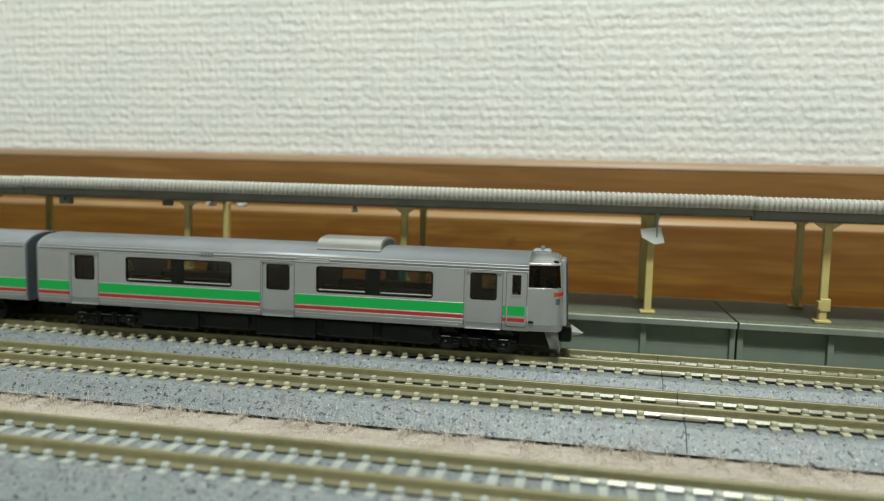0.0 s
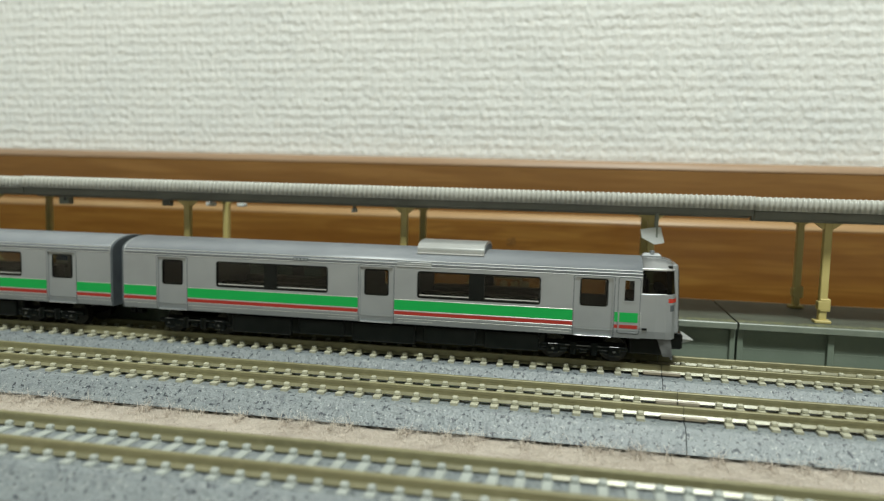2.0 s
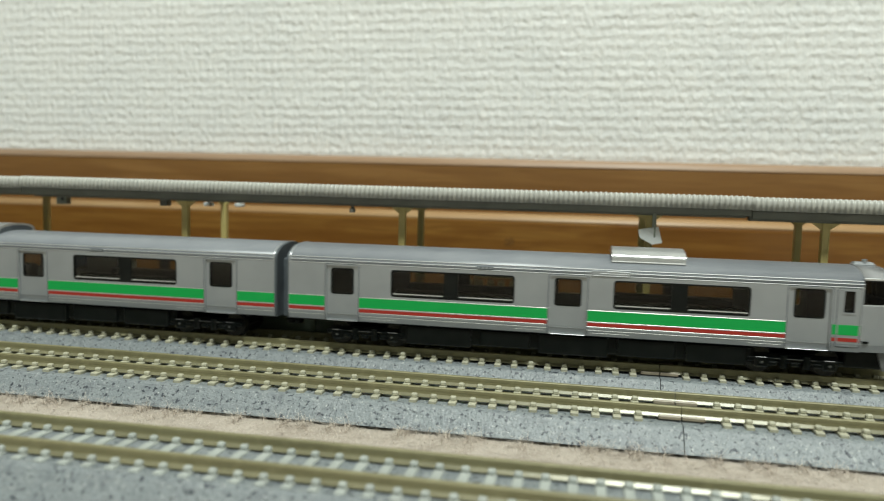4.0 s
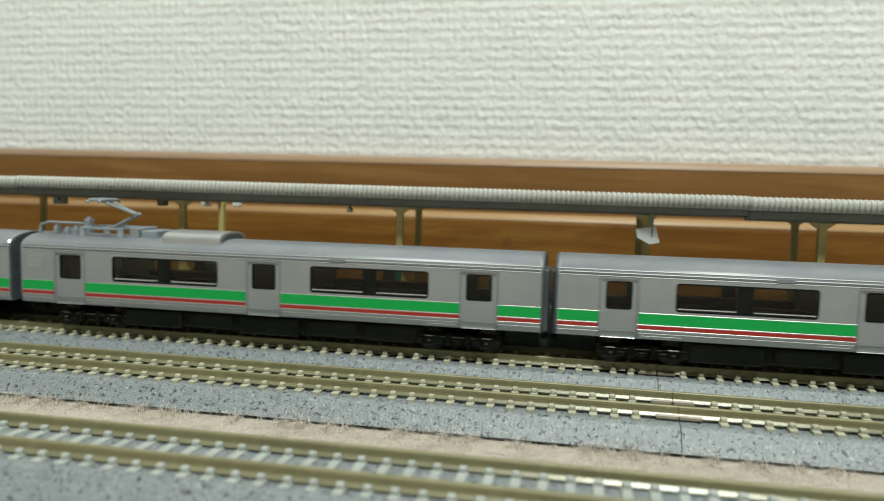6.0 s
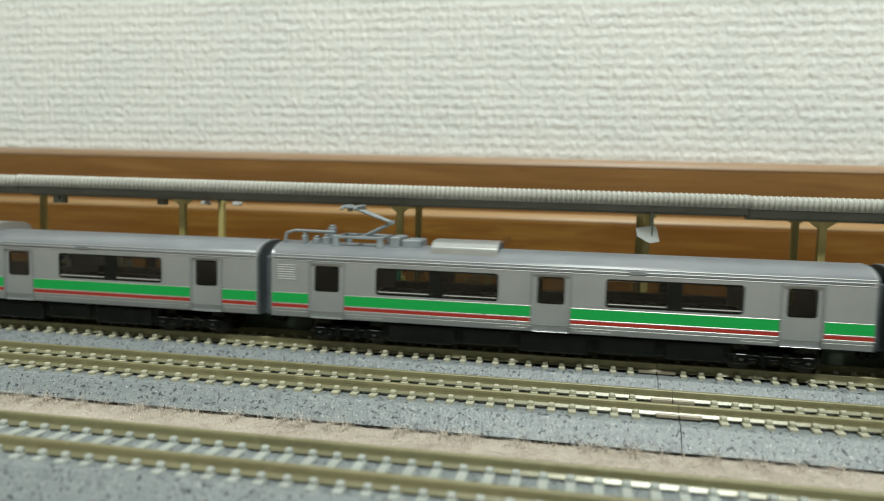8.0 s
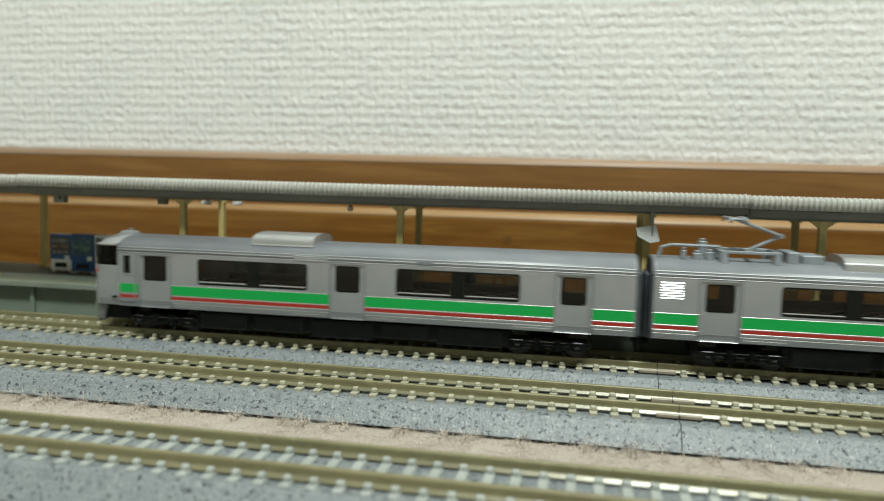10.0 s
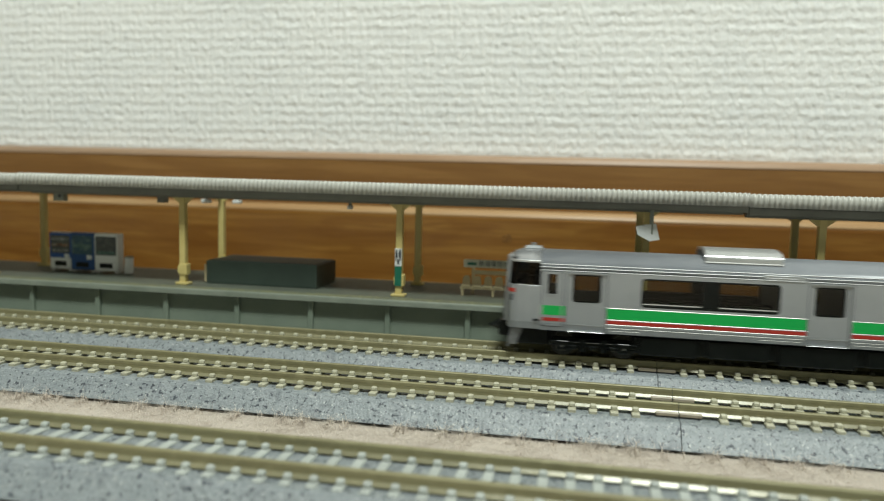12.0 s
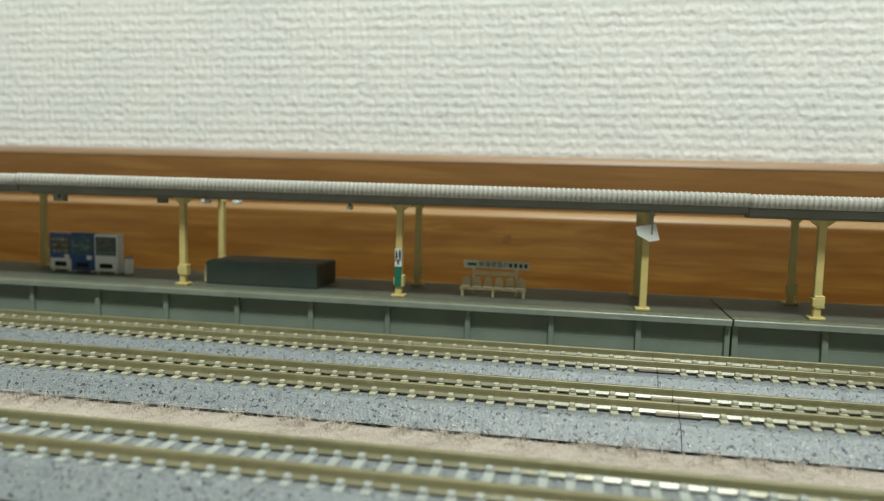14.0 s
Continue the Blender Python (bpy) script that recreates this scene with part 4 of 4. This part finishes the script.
    # The shade on this front face is put into the door's dark colour.
    part("gangway_door", box(139.6, 139.95, -3.1, 3.1, 7.5, 22.2, 0.12), M_DARK, g, "gangway door, its shade put into a dark colour")
    part("foot_plate", box(138.4, 140.6, -3.0, 3.0, 6.5, 7.15, 0.15), M_BLACK, g)
    part("buffer_block", box(137.6, 141.0, -2.6, 2.6, 3.2, 6.9, 0.4), M_BLACK, c, "black coupler pocket")
    tip = cyl(bmesh.new(), (140.6, 0, 5.6), (143.6, 0, 5.2), 1.6, 4, 0.15)
    part("coupler", tip, M_ROOFBOX, c, "pale grey pointed coupler")
    bm = loft(bmesh.new(), [[(133.2 + sx * w, sy * d, z) for sx, sy in ((-1, -1), (1, -1), (1, 1), (-1, 1))] for w, d, z in ((2.2, 1.3, 24.2), (2.2, 1.3, 24.9), (1.7, 0.9, 25.45))])
    cyl(bm, (133.3, -0.6, 25.2), (133.3, -0.6, 26.1), 0.62, 12, 0.5)
    part("antenna", bm, M_AERIAL, c, "silver radio aerial")
    part("cab_underfloor", box(128.5, 136.8, -7.2, 7.2, 2.6, 6.7, 0.3), M_BLACK, c, "black equipment below the cab")
    part("driver_desk", box(126.0, 135.0, -7.5, 7.5, 7.0, 15.5), M_DARK, c)
    part("cab_bulkhead", box(130.2, 130.75, -8.6, 8.6, 15.0, 22.2), M_BLACK, c, "black wall behind the cab")
    part("cab_ceiling", box(130.8, 135.8, -7.4, 7.4, 21.9, 22.18), M_BLACK, c)
    for s in (-1, 1):
        bm = bx(bmesh.new(), 132.2, 134.2, s * 4.6 - 1.6, s * 4.6 + 1.6, 15.4, 16.6, 0.3)
        bx(bm, 131.9, 132.6, s * 4.6 - 1.5, s * 4.6 + 1.5, 16.3, 20.0, 0.3)
        part("driver_seat", bm, M_BELLOWS, c, "dark grey cab seat")
    # the upper front leans back
    for ob in c.children:
        if ob.name.startswith(("windscreen", "brow", "pillar", "roof_lamp", "gangway_surround")):
            for piece in (ob, *ob.children):
                for v in piece.data.vertices:
                    ahead = min(max((v.co.x / MM - 131.0) / 7.0, 0.0), 1.0)
                    v.co.x -= max(v.co.z - 15.0 * MM, 0.0) * 0.09 * ahead
    part("instrument_hood", box(134.6, 136.6, -6.4, 6.4, 16.6, 17.9, 0.3), M_BELLOWS, c)


def pantograph(c, off):
    """Roof gear of the middle car; off shifts the numbers to the car's middle."""
    def put(name, bm, mat, parent, label="", smooth=False):
        ob = part(name, bm, mat, parent, label, smooth)
        ob.data.transform(Matrix.Translation((-off * MM, 0, 0)))
        return ob
    bm = bmesh.new()
    for s in (-1, 1):
        bx(bm, 14.5, 27.5, s * 5.0 - 0.4, s * 5.0 + 0.4, 26.1, 26.8, 0.12)
    for x in (14.8, 21.0, 27.0):
        bx(bm, x - 0.5, x + 0.5, -5.0, 5.0, 26.1, 26.8, 0.12)
    p = put("pantograph", bm, M_PANTO, c, "grey single-arm pantograph")
    for x in (15.2, 26.6):
        for s in (-1, 1):
            put("insulator", cyl(bmesh.new(), (x, s * 5.0, 24.0), (x, s * 5.0, 26.2), 1.1, 10, 0.8), M_PANTO, p)
    bm = bmesh.new()
    cyl(bm, (21.6, 0, 26.8), (28.3, 0, 30.2), 0.42, 8)
    cyl(bm, (22.1, 1.0, 26.6), (27.9, 0.8, 29.8), 0.2, 8)
    put("lower_arm", bm, M_PANTO, p)
    bm = bmesh.new()
    for s in (-1, 1):
        cyl(bm, (28.3, s * 0.5, 30.2), (18.6, s * 1.6, 33.6), 0.34, 8)
    cyl(bm, (28.3, -1.0, 30.2), (28.3, 1.0, 30.2), 0.55, 8)
    put("upper_arm", bm, M_PANTO, p)
    bm = bmesh.new()
    for x in (16.4, 19.8):
        cyl(bm, (x, -3.4, 34.0), (x, 3.4, 34.0), 0.42, 8)
        for s in (-1, 1):
            cyl(bm, (x, s * 3.4, 34.0), (x, s * 4.6, 33.3), 0.36, 8)
    for s in (-1, 1):
        cyl(bm, (16.2, s * 2.4, 33.8), (20.0, s * 2.4, 33.8), 0.3, 8)
    put("contact_head", bm, M_PANTO, p, "pale grey contact strips")
    bm = bmesh.new()
    cyl(bm, (1.0, -3.6, 24.3), (1.6, -3.6, 26.9), 0.4, 8)
    cyl(bm, (1.6, -3.6, 26.9), (3.8, -3.6, 27.6), 0.36, 8)
    cyl(bm, (3.8, -3.6, 27.6), (14.5, -3.6, 27.5), 0.36, 8)
    put("high_voltage_cable", bm, M_PANTO, p)
    for x, y, h, w in ((6.6, -3.6, 2.5, 0.5), (9.6, -3.2, 1.9, 0.8), (12.3, -3.4, 2.3, 0.9), (11.6, 2.6, 4.3, 0.85)):
        bm = box(x - w, x + w, y - 1.2, y + 1.2, 23.9, 24.0 + h, 0.2)
        bx(bm, x - w * 0.6, x + w * 0.6, y - 0.8, y + 0.8, 24.0 + h, 24.6 + h, 0.15)
        put("switch_box", bm, M_PANTO, p)
    put("resistor_box", box(28.8, 31.4, -4.6, 4.6, 23.9, 26.9, 0.25), M_PANTO, p)
    put("resistor_box", box(32.0, 36.6, -4.2, 4.2, 23.9, 26.3, 0.25), M_PANTO, p)
    arc = [(7.2 * math.cos(radians(a)), 24.0 + 2.6 * math.sin(radians(a)) ** 0.6) for a in range(0, 181, 6)]
    r = put("air_conditioner", prism(bmesh.new(), [(7.2, 23.1), *arc, (-7.2, 23.1)], 40.0, 56.0), M_ROOFBOX, c, "silver air conditioning unit on the roof")
    put("end_grille", prism(bmesh.new(), [(y * 0.84, 23.3 + (z - 23.3) * 0.84) for y, z in arc], 55.9, 56.15), M_BELLOWS, r)
    for s in (-1, 1):
        for i in range(7):
            z = 15.8 + i * 0.58
            put("louvre", prism(bmesh.new(), [(s * 9.32, z), (s * 9.47, z + 0.06), (s * 9.32, z + 0.28)], 1.6, 6.3), M_LINE, c)


M_AERIAL = material("aerial_grey", (0.25, 0.265, 0.27), 0.4, spec=0.4, spots=((1.5, (0.20, 0.21, 0.215), 0.4, 0.7),))
M_ROOFRIM = material("rim_glint", (0.42, 0.43, 0.44), 0.28, 0.5)
M_BROW = material("brow_silver", (0.36, 0.365, 0.37), 0.26, 0.5, spots=((6, (0.33, 0.335, 0.34), 0.4, 0.7),))
M_TAIL = material("tail_lamp_red", (0.48, 0.035, 0.02), 0.25, spots=((2, (0.5, 0.035, 0.02), 0.4, 0.7),))
M_PLOUGH = material("plough_grey", (0.21, 0.215, 0.215), 0.4, spots=((3, (0.10, 0.105, 0.105), 0.4, 0.7),))
M_GLASS_WIN = glass_material("windscreen_glass", (0.16, 0.18, 0.175), 0.03, 1.22)
CAB_LEN, MID_LEN = 137.8, 137.9
CAB_DOORS = [(9.9, 17.8, 13.3, 19.2), (64.3, 72.5, 13.4, 19.3), (116.0, 124.4, 13.7, 19.6)]
CAB_WINDOWS = [(26.5, 55.8, 39.2, 42.6), (78.9, 107.8, 91.2, 94.8)]
MID_DOORS = [(10.2, 18.5, 13.4, 19.2), (64.8, 73.1, 13.4, 19.2), (119.2, 127.4, 13.4, 19.2)]
MID_WINDOWS = [(27.2, 56.4, 40.0, 43.3), (81.6, 110.9, 94.8, 98.1)]


def train():
    front = railcar("silver driving car with green and red stripes, on the far track", CAB_DOORS, CAB_WINDOWS, CAB_LEN, True)
    middle = railcar("silver middle car with green and red stripes and a pantograph", MID_DOORS, MID_WINDOWS, MID_LEN, False)
    pantograph(middle, MID_LEN / 2)
    rear = copy_thing(front, pose(0, 0, 0, 0, 0, 180))
    tagged(rear, "silver driving car with a black coupler at its tail")
    for ob in rear.children:
        if ob.name.startswith("coupler"):
            ob.material_slots[0].link = "OBJECT"
            ob.material_slots[0].material = M_BLACK
            tagged(ob, "black pointed coupler")
    return front, middle, rear


room()
boards()
LABEL = "grey moulded ballast track with pale sleepers and brassy rails"
track(YA, (-413.4, -229.2, 18.6, 204.6, 390.6), 0.8, 3.942, 0.0, LABEL)
track(YB, (-413.4, -229.2, 19.4, 205.4, 391.4), 3.66, 3.942, 0.0, LABEL)
track(YC, (-413.4, -165.0, 83.0, 331.0), -0.0, 3.893, 0.4, "grey moulded ballast track with whitish sleepers and brassy rails", M_SLEEPER_PALE, 0.3)
RIBS = [-207.4 + 22.3 * i for i in range(12)]
platform(-209.8, 38.2, [x for x in RIBS if x < 30] + [37.4])
platform(38.2, 286.2, [39.1, 60.2, 82.5, 104.8, 127.1, 149.4])
platform(-457.8, -209.8, [-232.0 - 22.3 * i for i in range(5)])
canopy(-167.0, 40.7, (-116.1, -49.8, 16.8), 0.0, (16.8,), (-119.5, -103.0))
canopy(40.8, 248.6, (59.5, 126.1, 192.7), 0.65)
canopy(-374.8, -167.1, (-182.7, -249.3), -0.25)
small_things()
FRONT, MIDDLE, REAR = train()


def carpet_pile():
    """Loose fibres standing up from the carpet between the tracks."""
    rng = random.Random(4)
    verts, faces = [], []
    for n in range(18500):
        x, y = rng.uniform(-150, 70), rng.uniform(111.5, 132.2)
        a, length, lean = rng.uniform(0, 6.283), rng.uniform(0.4, 1.1), rng.uniform(0.6, 1.8)
        if n > 11000:
            # fuzzy tufts lying against the foot of the track
            x += 2.0 * math.sin(x * 0.9) + 1.3 * math.sin(x * 2.3)
            y, length, lean = 132.8 - abs(rng.gauss(0, 2.2)), rng.uniform(0.8, 2.1), rng.uniform(0.5, 1.6)
            if math.sin(x * 0.21) + math.sin(x * 0.57 + 1.0) + math.sin(x * 1.3) < rng.uniform(-1.2, 1.0):
                continue
            if n > 16000:
                length = rng.uniform(1.8, 3.8)
        dx, dy = math.cos(a), math.sin(a)
        w = 0.036
        i = len(verts)
        for k, f in enumerate((0.0, 0.5, 1.0)):
            px, py, pz = x + dx * lean * length * f * f, y + dy * lean * length * f * f, length * f * (1 - 0.4 * lean * f)
            ww = w * (1 - 0.7 * f)
            verts += [((px - dy * ww) * MM, (py + dx * ww) * MM, pz * MM), ((px + dy * ww) * MM, (py - dx * ww) * MM, pz * MM)]
        faces += [(i, i + 1, i + 3, i + 2), (i + 2, i + 3, i + 5, i + 4)]
    me = bpy.data.meshes.new("carpet_pile")
    me.from_pydata(verts, [], faces)
    me.materials.append(M_FIBRE)
    tagged(new("carpet_pile", me), "loose pinkish carpet fibres between the tracks", "carpet", kind="stuff")


carpet_pile()


def motions():
    """The train gathers speed along the far track. Numbers: seconds, and the place of the first car's rear end."""
    ends = [(0.0, -143.3), (0.5, -139.4), (1.0, -132.8), (1.5, -125.7), (2.0, -117.7), (2.5, -109.6), (3.0, -98.7), (3.2, -93.7), (4.25, -63.0),
            (5.3, -28.2), (5.5, -21.5), (6.0, -4.7), (6.5, 11.9), (7.0, 28.7), (7.5, 46.9), (8.0, 66.5), (8.2, 75.0), (9.25, 122.3),
            (10.3, 174.1), (10.5, 184.9), (11.0, 212.4), (11.5, 239.3), (12.0, 267.7), (12.5, 296.3), (13.0, 326.4), (13.5, 357.8), (14.0, 389.8)]
    for car, shift, turn in ((FRONT, CAB_LEN / 2, 0), (MIDDLE, MID_LEN / 2 - 141.7, 0), (REAR, CAB_LEN / 2 - 283.4, 180)):
        walk(car, [(t, pose((x + shift) * MM, YA * MM, ZR * MM, 0, 0, turn)) for t, x in ends])
        roll = 1 if turn == 0 else -1
        times = [i / FPS for i in range(14 * FPS + 1)]
        places = np.interp(times, [t for t, _ in ends], [x for _, x in ends])
        for wheel in [ob for ob in car.children_recursive if ob.name.startswith("wheelset")]:
            at = wheel.location / MM
            walk(wheel, [(t, pose(at.x * MM, at.y * MM, at.z * MM, 0, math.degrees(roll * x / 2.85), 0)) for t, x in zip(times, places)])


motions()
